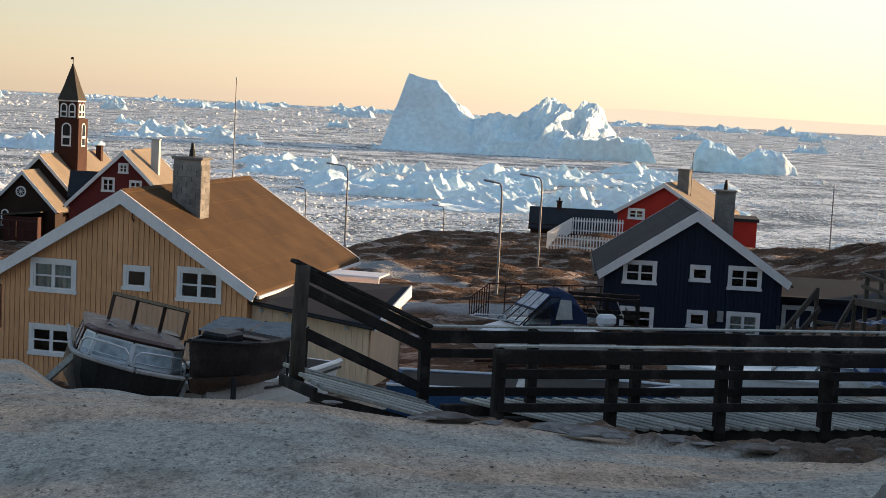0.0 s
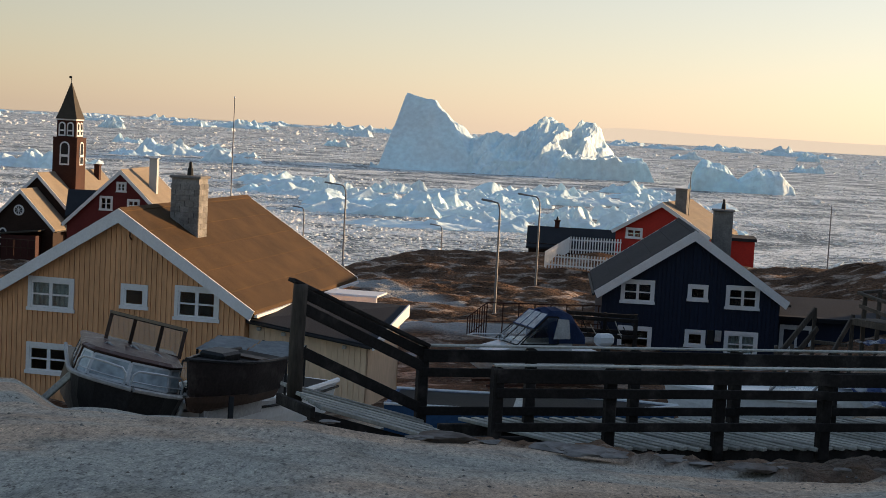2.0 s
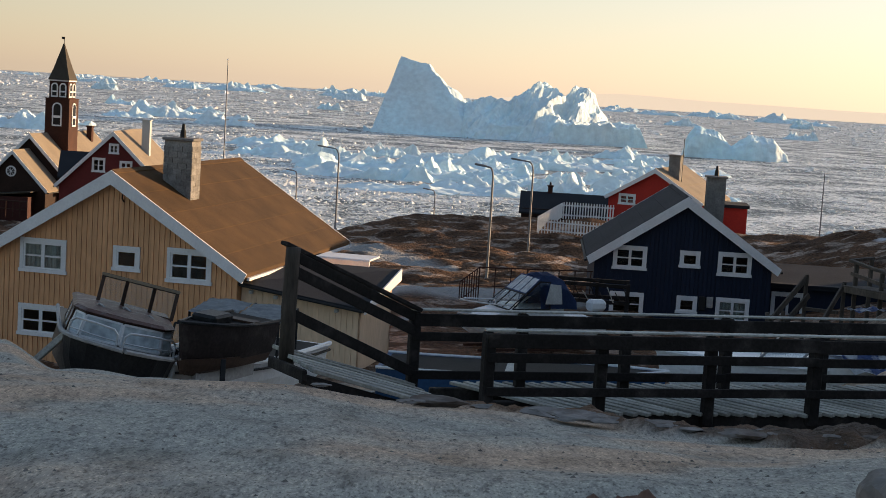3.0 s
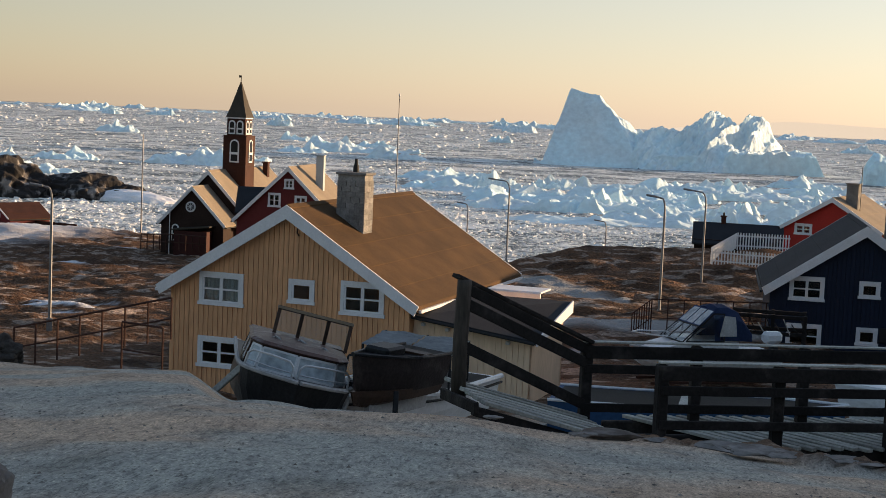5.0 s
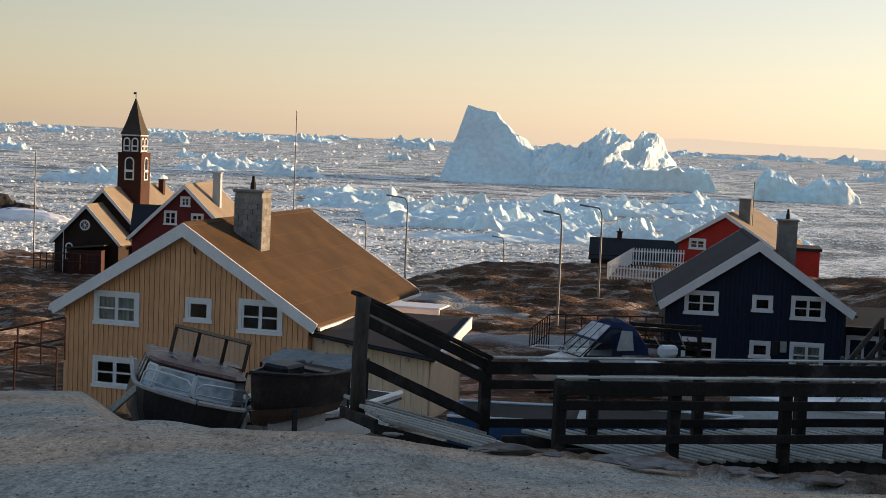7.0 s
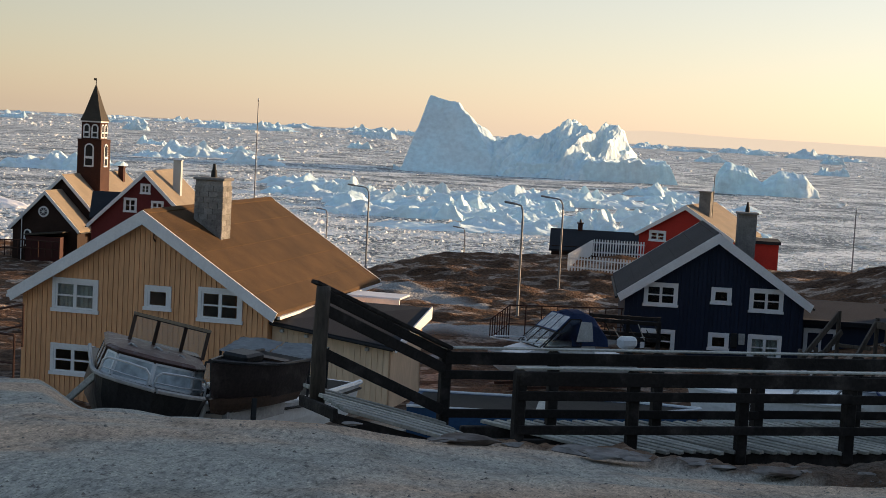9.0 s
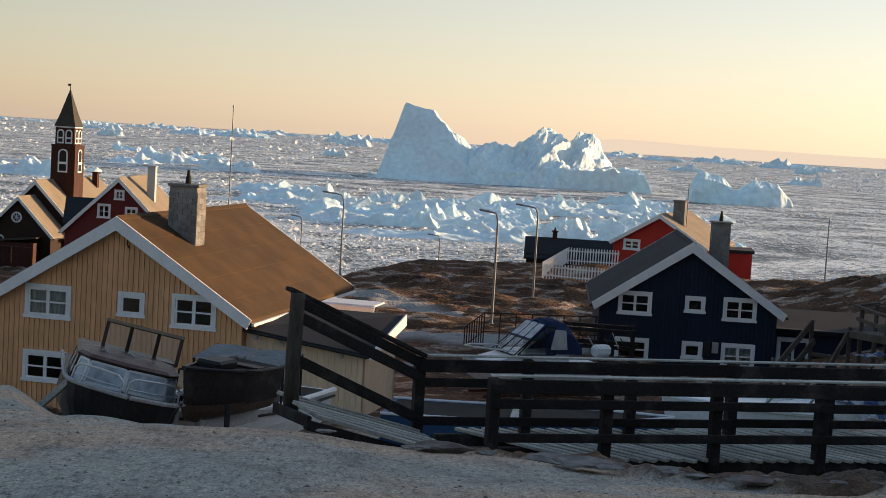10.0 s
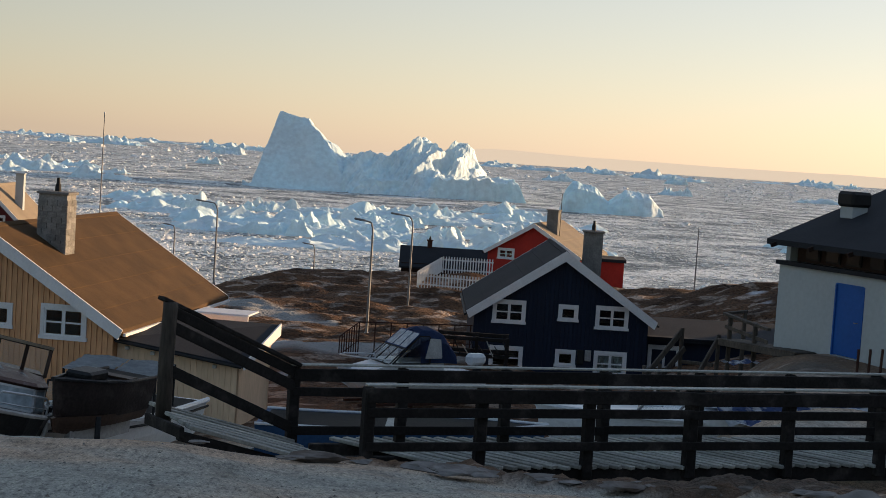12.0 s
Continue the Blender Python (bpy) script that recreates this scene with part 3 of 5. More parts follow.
def house(name, label, m, half, eave, ridge, length, wall_mat, roof_mat, windows=(), over=0.45, board=0.0, barge=0.42, roof_thick=0.16, front_over=0.35, back_barge=True, low=-2.5, group="houses by the shore"):
    """A gabled house: local x along the gable, y back along the ridge, z up from the base. Eave and ridge are the roof's outer edges."""
    root = thing(name, label, "house", m, group)
    slope = (ridge - eave) / (half + over)
    t = roof_thick

    def roof_at(x):
        return ridge - slope * abs(x) - t * 1.15

    holes = [(w[0] + 0.11, w[1] + 0.1, w[2] - 0.11, w[3] - 0.11) for w in windows]
    bm = nb()
    cuts = sorted({-half, 0.0, half, *(h[i] for h in holes for i in (0, 2))})
    for a, b in zip(cuts, cuts[1:]):
        for o in holes_cut(a, b, low, (roof_at(a), roof_at(b)), holes):
            prism(bm, o, 0.03, 0.2)
    wall = part("wall", bm, wall_mat, root, "gable wall")
    if board:
        n = round(2 * half / board)
        pitch = 2 * half / n
        for i in range(n):
            a, b = -half + i * pitch, -half + (i + 1) * pitch - board * 0.1
            for o in holes_cut(a, b, low, (roof_at(a), roof_at(b)), holes):
                part("board", prism(nb(), o, -0.018 if i % 2 else 0.008, 0.03), wall_mat, wall)
    else:
        bm = nb()
        for a, b in zip(cuts, cuts[1:]):
            for o in holes_cut(a, b, low, (roof_at(a), roof_at(b)), holes):
                prism(bm, o, 0.0, 0.03)
        part("cladding", bm, wall_mat, wall)
    for s in (-1, 1):
        part("side_wall", box(nb(), *sorted((s * half, s * (half - 0.2))), 0.2, length, low, roof_at(half)), wall_mat, root)
    part("back_wall", prism(nb(), [(-half, low), (half, low), (half, roof_at(half)), (0, roof_at(0)), (-half, roof_at(half))], length, length + 0.2), wall_mat, root)
    y0, y1, e = -front_over, length + 0.2 + front_over, half + over
    for s in (-1, 1):
        bm = prism(nb(), [(0, ridge), (s * e, eave), (s * e, eave - t), (0, ridge - t)], y0 + 0.05, y1 - 0.05)
        slab = part("roof_slope", bm, roof_mat, root)
        # lapped strips of roofing felt
        lanes = max(3, int(e / 0.9))
        for k in range(lanes):
            u0, u1 = k / lanes, (k + 1) / lanes + 0.02
            p = lambda u, d: (s * e * min(u, 1), ridge - (ridge - eave) * min(u, 1) + d)
            part("roof_strip", prism(nb(), [p(u0, 0.012), p(u1, 0.030), p(u1, 0.004), p(u0, 0.004)], y0 + 0.03, y1 - 0.03), roof_mat, slab)
        for y, yy in ((y0 - 0.02, y0 + 0.05), (y1 - 0.05, y1 + 0.02))[: 2 if back_barge else 1]:
            o = [(0, ridge + 0.03), (s * (e + 0.02), eave + 0.03 - slope * 0.02), (s * (e + 0.02), eave - barge * 0.62), (s * (e - barge * 0.45), eave - barge * 0.62 - 0.02 + slope * 0), (0, ridge - barge)]
            o = [(0, ridge + 0.03), (s * (e + 0.02), eave + 0.02), (s * (e - 0.14), eave - barge + 0.1), (0, ridge - barge * 1.12)]
            part("bargeboard", prism(nb(), o, y, yy), M_WHITE, root, "white painted bargeboard")
        part("gutter", box(nb(), *sorted((s * e, s * (e + 0.1))), y0 + 0.1, y1 - 0.1, eave - t - 0.05, eave - t + 0.05), M_WHITE if wall_mat is M_YELLOW else M_SOOT, root)
    part("ridge_cap", prism(nb(), [(-0.16, ridge - 0.16 * slope + 0.05), (0, ridge + 0.06), (0.16, ridge - 0.16 * slope + 0.05), (0.16, ridge - 0.16 * slope - 0.02), (-0.16, ridge - 0.16 * slope - 0.02)], y0 + 0.06, y1 - 0.06), roof_mat, root)
    for w in windows:
        add_window(root, *w[:4], 0.0, *(w[4:6] if len(w) > 4 else (2, 2)), curtain=len(w) > 6)
    return root


def chimney(root, x0, x1, y0, y1, z0, z1, material, blocks=False, flue=0.5, label="masonry chimney"):
    stack = part("chimney", box(nb(), x0 + 0.02, x1 - 0.02, y0 + 0.02, y1 - 0.02, z0, z1 - 0.1), material, root, label)
    if blocks:
        rows, h = int((z1 - 0.12 - z0) / 0.21), 0.21
        for r in range(rows):
            z = z0 + r * h
            for face in range(2):
                a, b = ((x0, x1), (y0, y1))[face]
                n = max(2, round((b - a) / 0.42))
                w = (b - a) / n
                edges = [a] + [a + w * (i + (0.5 if r % 2 else 0.0)) for i in range(0 if r % 2 else 1, n)] + [b]
                for p, q in zip(edges, edges[1:]):
                    if q - p < 0.05:
                        continue
                    bm = box(nb(), p + 0.008, q - 0.008, y0 - 0.012, y0 + 0.03, z + 0.008, z + h - 0.008) if face == 0 else box(nb(), x1 - 0.03, x1 + 0.012, p + 0.008, q - 0.008, z + 0.008, z + h - 0.008)
                    part("block", bm, material, stack)
    part("cap", box(nb(), x0 - 0.06, x1 + 0.06, y0 - 0.06, y1 + 0.06, z1 - 0.1, z1, 0.02), material, stack)
    if flue:
        cx, cy = (x0 + x1) / 2, (y0 + y1) / 2
        part("flue", tube(nb(), ((cx, cy, z1 - 0.05), (cx, cy, z1 + flue * 0.55), (cx, cy, z1 + flue * 0.56), (cx, cy, z1 + flue)), 0.12, 10, 0.05), M_SOOT, stack, "black iron flue")
    return stack


# yellow house
Y_POSE = pose(-11.33, 52.9, 15.4, 0, 0, -12)
yellow = house("house", "yellow boarded wooden house with a brown felt roof and white trim", Y_POSE, 4.68, 3.83, 7.05, 12.4, M_YELLOW, M_OCHRE_ROOF,
               ((-3.5, 3.24, -1.73, 4.43, 2, 2, 1), (0.05, 3.56, 1.06, 4.41, 1, 1), (2.07, 3.32, 3.72, 4.5), (-3.5, 0.95, -1.76, 2.06)), over=0.42, board=0.098)
chimney(yellow, 0.64, 1.74, 2.75, 3.65, 5.2, 8.22, M_BRICK, blocks=True, label="grey block chimney")
bm = nb()
tube(bm, ((0.38, -0.02, 6.32), (0.38, -0.16, 6.3), (0.38, -0.18, 6.1), (0.38, -0.02, 5.98)), 0.025, 6)
part("hook", bm, M_RUST, yellow, "rusty iron hook")

for i in range(9):
    y = 0.35 + i * 1.4
    part("rafter_tail", beam(nb(), (4.7, y, 3.72), (5.06, y, 3.55), 0.09, 0.16), M_YELLOW, yellow)
part("soffit_board", box(nb(), 4.68, 4.74, 0.2, 12.4, 3.36, 3.6), M_YELLOW, yellow)

# lean-to on its side
annex = thing("extension", "yellow boarded side extension with a dark felt roof", "building", Y_POSE)
EAVE_IN, EAVE_OUT = 3.52, 2.96


def eave(x):
    return EAVE_IN + (EAVE_OUT - EAVE_IN) * (x - 4.75) / 4.5


def slab(x0, x1, y0, y1, thick, lift=0.0):
    """A roof slab whose front edge follows the eave and whose back edge is level."""
    bm = nb()
    rows_ = [[bm.verts.new(p) for p in ((x0, y0, eave(x0) + d), (x1, y0, eave(x1) + d), (x1, y1, 3.8 + d), (x0, y1, 3.8 + d))] for d in (lift, lift - thick)]
    bm.faces.new(rows_[0])
    bm.faces.new(rows_[1][::-1])
    for k in range(4):
        bm.faces.new((rows_[0][k], rows_[1][k], rows_[1][(k + 1) % 4], rows_[0][(k + 1) % 4]))
    return bm


wall = part("wall", prism(nb(), [(4.72, -2.5), (9.0, -2.5), (9.0, eave(9.0) - 0.1), (4.72, eave(4.72) - 0.1)], 0.35, 0.55), M_ANNEX, annex)
for i in range(20):
    x = 4.9 + i * 0.205
    part("board", box(nb(), x, x + 0.185, 0.325, 0.35, -2.5, eave(x + 0.185) - 0.12), M_ANNEX, wall)
turn = pose(0, 0, 0, 0, 0, 90)
part("side_wall", prism(nb(), [(0.35, -2.5), (4.9, -2.5), (4.9, 3.6), (0.35, 2.84)], -9.0, -8.8), M_ANNEX, annex).matrix_local = turn
part("back_wall", box(nb(), 4.9, 9.0, 4.7, 4.9, -2.5, 3.6), M_ANNEX, annex)
part("roof", slab(4.7, 9.25, 0.05, 5.1, 0.13), M_DARK_ROOF, annex)
part("bargeboard", prism(nb(), [(0.05, 3.02), (5.1, 3.84), (5.1, 3.4), (0.05, 2.78)], -9.31, -9.255), M_WHITE, annex).matrix_local = turn
part("gutter", tube(nb(), ((4.75, 0.0, eave(4.75) - 0.1), (9.2, 0.0, eave(9.2) - 0.1)), 0.05), M_SOOT, annex)
for x in (5.1, 6.0, 8.2):
    part("eave_lamp", box(nb(), x - 0.07, x + 0.07, 0.2, 0.35, eave(x) - 0.36, eave(x) - 0.24, 0.02), M_CURTAIN, annex, "small pale fitting under the eave")
porch = thing("porch_canopy", "small white porch canopy on posts, caught by the sun", "canopy", Y_POSE)
part("roof", box(nb(), 5.3, 7.5, 7.2, 8.8, 3.72, 3.80, 0.02), M_WHITE, porch)
part("beam", box(nb(), 5.3, 7.5, 7.1, 7.2, 3.55, 3.74), M_WHITE, porch)
for x in (5.4, 7.2):
    part("post", box(nb(), x - 0.07, x + 0.07, 7.1, 7.24, -1.0, 3.55), M_WHITE, porch)

# navy house
B_POSE = pose(11.7, 70.7, 15.3, 0, 0, -4)
navy = house("house", "navy blue wooden house with a dark roof and white trim", B_POSE, 4.15, 3.25, 6.35, 9.4, M_NAVY, M_DARK_ROOF,
             ((-3.29, 2.77, -1.71, 3.87), (-0.17, 3.04, 0.78, 3.81, 1, 1), (1.61, 2.77, 3.18, 3.87), (-3.32, 0.59, -1.72, 1.67), (-0.18, 0.87, 0.79, 1.67, 1, 1), (1.66, 0.55, 3.23, 1.71, 2, 2, 1)), over=0.38, board=0.2)
chimney(navy, 1.3, 2.25, 4.4, 5.2, 4.2, 7.2, M_BRICK, label="grey rendered chimney")
for i, x in enumerate((0.86, 1.22)):
    part("vent", box(nb(), x, x + 0.3, -0.12, 0.0, 1.2 if i else 1.05, 1.72, 0.02), M_BOATGREY if i else M_SOOT, navy)
shed = thing("shed", "low dark shed with a felt roof and a white window", "shed", pose(18.6, 72.5, 15.4, 0, 0, -4))
part("wall", box(nb(), -2.4, 6.5, 0, 5, -2, 2.1), M_NAVY, shed)
part("roof", prism(nb(), [(-2.6, 2.1), (6.8, 2.1), (6.8, 2.26), (-2.6, 2.26)], -0.4, 0.2), M_DARK_ROOF, shed)
part("roof_slope", prism(nb(), [(-0.4, 2.2), (4.5, 2.75), (4.5, 2.6), (-0.4, 2.05)], -6.8, 2.6), M_DARK_ROOF, shed).matrix_local = pose(0, 0, 0, 0, 0, 90)
add_window(shed, -2.2, 0.6, -0.6, 1.8, 0.0, 2, 1)

# red houses
red = house("house", "bright red wooden house with a tan roof by the shore", pose(17.0, 118.8, 16.2, 0, 0, -22), 3.7, 2.1, 4.55, 9.5, M_RED, M_TAN_ROOF,
            ((-2.88, 1.55, -1.5, 2.4), (0.0, 1.6, 1.0, 2.35), (-2.9, -0.6, -1.6, 0.3)), over=0.3, barge=0.3)
chimney(red, 0.55, 1.5, 1.6, 2.5, 3.2, 5.7, M_BRICK, flue=0)
part("aerial", tube(nb(), ((1.6, 2.0, 3.2), (1.6, 2.0, 7.0)), 0.03, 5), M_SOOT, red)
wing = thing("extension", "red flat-roofed wing with a dark roof edge", "building", pose(22.2, 119.5, 15.5, 0, 0, -8))
part("wall", box(nb(), 0, 2.3, 0, 4, -1, 2.5), M_RED, wing)
part("roof", box(nb(), -0.15, 2.45, -0.15, 4.15, 2.5, 2.75), M_DARK_ROOF, wing)
black = thing("house", "long low black-roofed house behind a white picket fence", "house", pose(6.9, 127.5, 15.2, 0, 0, -4), "houses by the shore")
part("wall", box(nb(), 0.2, 8.5, 0.2, 5, -2, 1.2), M_BROWNWOOD, black)
part("roof_slope", prism(nb(), [(-0.2, 0.9), (2.6, 2.5), (2.6, 2.35), (-0.2, 0.75)], -8.8, 0.0), M_DARK_ROOF, black).matrix_local = pose(0, 0, 0, 0, 0, 90)
part("roof_slope", prism(nb(), [(5.4, 0.9), (2.6, 2.5), (2.6, 2.35), (5.4, 0.75)], -8.8, 0.0), M_DARK_ROOF, black).matrix_local = pose(0, 0, 0, 0, 0, 90)
chimney(black, 2.3, 2.75, 2.4, 2.8, 2.0, 3.1, M_TOWER, flue=0.3)

red_left = house("house", "dark red wooden house with a tan roof below the church", pose(-29.0, 134.35, 11.6, 0, 0, -4), 4.8, 3.8, 8.85, 9.0, M_DARKRED, M_TAN_ROOF,
                 ((-1.9, 5.15, -0.7, 6.42), (-0.42, 6.85, 0.5, 7.75), (0.6, 5.2, 1.75, 6.27)), over=0.4, barge=0.35)
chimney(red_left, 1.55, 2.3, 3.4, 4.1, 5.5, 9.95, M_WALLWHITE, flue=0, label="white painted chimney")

# church
C_POSE = pose(-39.75, 146.85, 10.2, 0, 0, -7.5)
church = house("church", "dark brown timber church with a slender tower and tan roofs", C_POSE, 4.7, 3.75, 9.0, 16.2, M_BROWNWOOD, M_TAN_ROOF, (), over=0.4, barge=0.35, group="church buildings")
TX, TY = 0.95, 5.3      # middle of the tower
tower = part("tower", box(nb(), TX - 1.24, TX + 1.24, TY - 1.24, TY + 1.24, 3, 12.5), M_TOWER, church, "square red-brown tower")
part("belfry", box(nb(), TX - 0.98, TX + 0.98, TY - 0.98, TY + 0.98, 12.5, 14.25), M_TOWER, tower)
part("ledge", box(nb(), TX - 1.28, TX + 1.28, TY - 1.28, TY + 1.28, 12.44, 12.52), M_TOWER, tower)
part("cornice", box(nb(), TX - 1.04, TX + 1.04, TY - 1.04, TY + 1.04, 14.2, 14.36), M_WHITE, tower)
bm = nb()
rings = [[bm.verts.new((TX + k * i, TY + k * j, z)) for i, j in ((-1, -1), (1, -1), (1, 1), (-1, 1))] for k, z in ((1.12, 14.34), (1.06, 14.46), (0.72, 15.5), (0.05, 17.95))]
bm.faces.new(rings[0][::-1])
bm.faces.new(rings[-1])
for r0, r1 in zip(rings, rings[1:]):
    for i in range(4):
        bm.faces.new((r0[i], r0[(i + 1) % 4], r1[(i + 1) % 4], r1[i]))
M_SPIRE = mat("brown_slate", (0.06, 0.05, 0.038), 0.8, 0.15, 0.8, 9, 0.3)
part("spire", bm, M_SPIRE, tower, "pointed dark brown spire")
part("weathervane", beam(tube(nb(), ((TX, TY, 17.9), (TX, TY, 18.6)), 0.04, 6), (TX - 0.25, TY, 18.5), (TX + 0.05, TY, 18.5), 0.04, 0.22), M_SOOT, tower)


def arch_window(parent, cx, z0, w, h, y, turn=False):
    """A white round-headed frame with dark glass, on the face y, or on the face x = y when turned."""
    outline = lambda r, lift: [(cx - r, z0 + lift), (cx + r, z0 + lift)] + [(cx + r * math.cos(a), z0 + h - w / 2 + r * math.sin(a)) for a in (math.pi * k / 8 for k in range(9))]
    place = pose(0, 0, 0) if not turn else pose(y, 0, 0, 0, 0, 90)
    face = y if not turn else 0
    win = part("arched_window", prism(nb(), outline(w / 2, 0), face - 0.06, face), M_WHITE, parent)
    win.matrix_local = place
    part("pane", prism(nb(), outline(w / 2 - 0.14, 0.15), face - 0.075, face - 0.062), M_GLASSDARK, win)
    part("bar", box(nb(), cx - w / 2, cx + w / 2, face - 0.09, face - 0.07, z0 + h * 0.35, z0 + h * 0.45), M_WHITE, win)


M_GLASSDARK = mat("dark_glazing", (0.02, 0.022, 0.025), 0.15, 0.1, 2, 10, 0.02)
for d in (-0.43, 0.43):
    arch_window(tower, TX + d, 12.62, 0.72, 1.42, TY - 0.98)
    arch_window(tower, TY + d, 12.62, 0.72, 1.42, TX + 0.98, True)
arch_window(tower, TX, 9.75, 1.0, 2.35, TY - 1.24)
arch_window(tower, TY, 9.75, 1.0, 2.35, TX + 1.24, True)
part("chimney", box(box(nb(), 0.5, 1.05, 13.5, 14.1, 5, 9.5), 0.44, 1.11, 13.44, 14.16, 9.5, 9.62), M_TOWER, church)
C2 = C_POSE @ pose(-0.1, -3.7, 0)
porchhouse = house("church_porch", "dark brown gabled church porch with a round window", C2, 3.25, 3.85, 7.55, 3.5, M_BROWNWOOD, M_TAN_ROOF, (), over=0.35, barge=0.32, group="church buildings", back_barge=False)
tagged(porchhouse, category="church")
bm = nb()
ring = [(-0.2 + 0.52 * math.cos(a), 5.55 + 0.52 * math.sin(a)) for a in (2 * math.pi * k / 20 for k in range(20))]
prism(bm, ring, -0.06, 0.0)
rose = part("round_window", bm, M_WHITE, porchhouse)
part("pane", prism(nb(), [(-0.2 + (x + 0.2) * 0.72, 5.55 + (z - 5.55) * 0.72) for x, z in ring], -0.075, -0.062), M_GLASSDARK, rose)
bm = nb()
for k in range(4):
    a = math.pi * k / 4
    beam(bm, (-0.2 - 0.37 * math.cos(a), -0.08, 5.55 - 0.37 * math.sin(a)), (-0.2 + 0.37 * math.cos(a), -0.08, 5.55 + 0.37 * math.sin(a)), 0.04, 0.05)
part("muntin", bm, M_WHITE, rose)
arch_window(porchhouse, -1.75, 2.15, 0.75, 1.65, 0.0)
part("flagstaff", tube(nb(), ((-2.15, -0.5, 0.5), (-2.15, -0.5, 5.6)), 0.05, 6), M_WHITE, porchhouse)
M_ENTRY = mat("deep_red_timber", (0.055, 0.016, 0.014), 0.7, 0.15, 0.8, 9, 0.2)
entrance = part("entrance", box(nb(), -1.2, 2.2, -1.6, -0.1, 0.0, 3.3), M_ENTRY, porchhouse)
part("entrance_roof", prism(nb(), [(-1.5, 3.3), (2.5, 3.75), (2.5, 3.87), (-1.5, 3.42)], -1.8, -0.1), M_SPIRE, entrance)


# ---- boardwalk ----
def board_piece(name, a, b, w, h, parent, material=None, up=(0, 0, 1), jitter=0.0):
    a, b = Vector(a), Vector(b)
    if jitter:
        a.z += random.uniform(-jitter, jitter)
        b.z += random.uniform(-jitter, jitter)
    return part(name, beam(nb(), a, b, w, h, up, bevel=min(w, h) * 0.14), material or M_FENCE, parent)


deck = thing("boardwalk", "grey weathered plank boardwalk", "boardwalk")
F0, F1 = Vector((0.76, 18.95, 21.92)), Vector((10.4, 21.4, 21.92))      # near edge of the deck
along = (F1 - F0).normalized()
across = Vector((-along.y, along.x, 0))
for k, off in enumerate((0.1, 0.9, 1.75)):
    board_piece("joist", F0 + across * off + Vector((0, 0, -0.13)) - along * 0.3, F1 + across * off + Vector((0, 0, -0.13)), 0.1, 0.2, deck)
n = 52
step = (F1 - F0).length / n
for i in range(3, n):
    p = F0 + along * (i + 0.5) * step
    skew = along * -1.2
    board_piece("plank", p + Vector((0, 0, 0.0)) + across * random.uniform(-0.08, 0.0) + along * 0.6, p + across * 1.95 + along * 0.6 + skew, step * 0.52, 0.045, deck, M_DECK, jitter=0.008)


def rail(label, base, count, gap, lead, top, rows, z0, group):
    """Posts along the boardwalk with long boards nailed to them: rows of (height, board height)."""
    fence = thing("timber_railing", label, "railing", None, group)
    for i in range(count):
        p = base + along * (lead + i * gap)
        board_piece("post", p + Vector((0, 0, z0)), p + Vector((0, 0, top - 0.01)), 0.16 if i % 3 else 0.2, 0.14, fence, up=along)
    reach = lead + (count - 1) * gap + 0.6
    for z, h, side in rows:
        cut = 0.0
        while cut < reach:
            end = min(cut + gap * 3, reach)
            board_piece("board", base + along * (cut - 0.03) - across * side + Vector((0, 0, z)), base + along * (end - 0.012) - across * side + Vector((0, 0, z)), 0.045, h, fence, jitter=0.012)
            cut = end
    # pale deck timber on the cap stands in for the lit top edge
    board_piece("cap", base - along * 0.05 + Vector((0, 0, top + 0.02)), base + along * reach + Vector((0, 0, top + 0.02)), 0.13, 0.022, fence, M_DECK)
    return fence


front = rail("dark weathered timber railing along the near side of the boardwalk", F0 + across * 0.0, 7, 1.53, 0.0, 1.06, ((0.95, 0.18, 0.1), (0.735, 0.12, 0.1), (0.31, 0.115, 0.1)), -0.15, "boardwalk railings")
back = rail("dark weathered timber railing along the far side of the boardwalk", Vector((-0.21, 20.35, 21.92)), 8, 1.54, 0.0, 1.06, ((0.955, 0.17, 0.1), (0.73, 0.12, 0.1), (0.20, 0.12, 0.1)), -0.4, "boardwalk railings")

# the ramp with its sloping rail
ramp = thing("ramp", "grey plank ramp with a stout post and sloping dark rail", "ramp")
R0, R1 = Vector((-1.78, 19.0, 22.5)), Vector((-0.15, 20.2, 21.95))
for i in range(6):
    o = Vector((0.10, -0.19, -0.012)) * i
    board_piece("plank", R0 + Vector((-0.2, 0.25, 0.06)) + o * 1.1, R1 + Vector((-0.05, 0.1, 0.02)) + o * 1.3, 0.19, 0.05, ramp, M_DECK, jitter=0.01)
board_piece("side_beam", R0 + Vector((0.25, -0.9, -0.1)), R1 + Vector((0.35, -1.2, -0.12)), 0.1, 0.12, ramp)
board_piece("end_board", R0 + Vector((-0.25, 0.2, -0.12)), R0 + Vector((0.3, -0.95, -0.06)), 0.06, 0.14, ramp, M_FENCE)
P = Vector((-1.80, 18.95, 22.35))
bm = tube(nb(), (P, P + Vector((0, 0, 0.8)), P + Vector((0.02, 0, 1.45)), P + Vector((0.02, 0, 1.55))), 0.10, 12, 0.092)
part("post", bm, M_POST, ramp, "stout round grey-brown post", smooth=True)
for z0, z1, h in ((1.46, 0.98, 0.13), (1.27, 0.79, 0.14), (0.72, 0.22, 0.14)):
    board_piece("rail_board", P + Vector((0.02, -0.06, z0)), Vector((-0.2, 20.28, 21.92 + z1)), 0.05, h, ramp)
board_piece("rail_cap", P + Vector((-0.1, 0, 1.6)), Vector((-0.16, 20.32, 23.0)), 0.16, 0.05, ramp, M_FENCE)


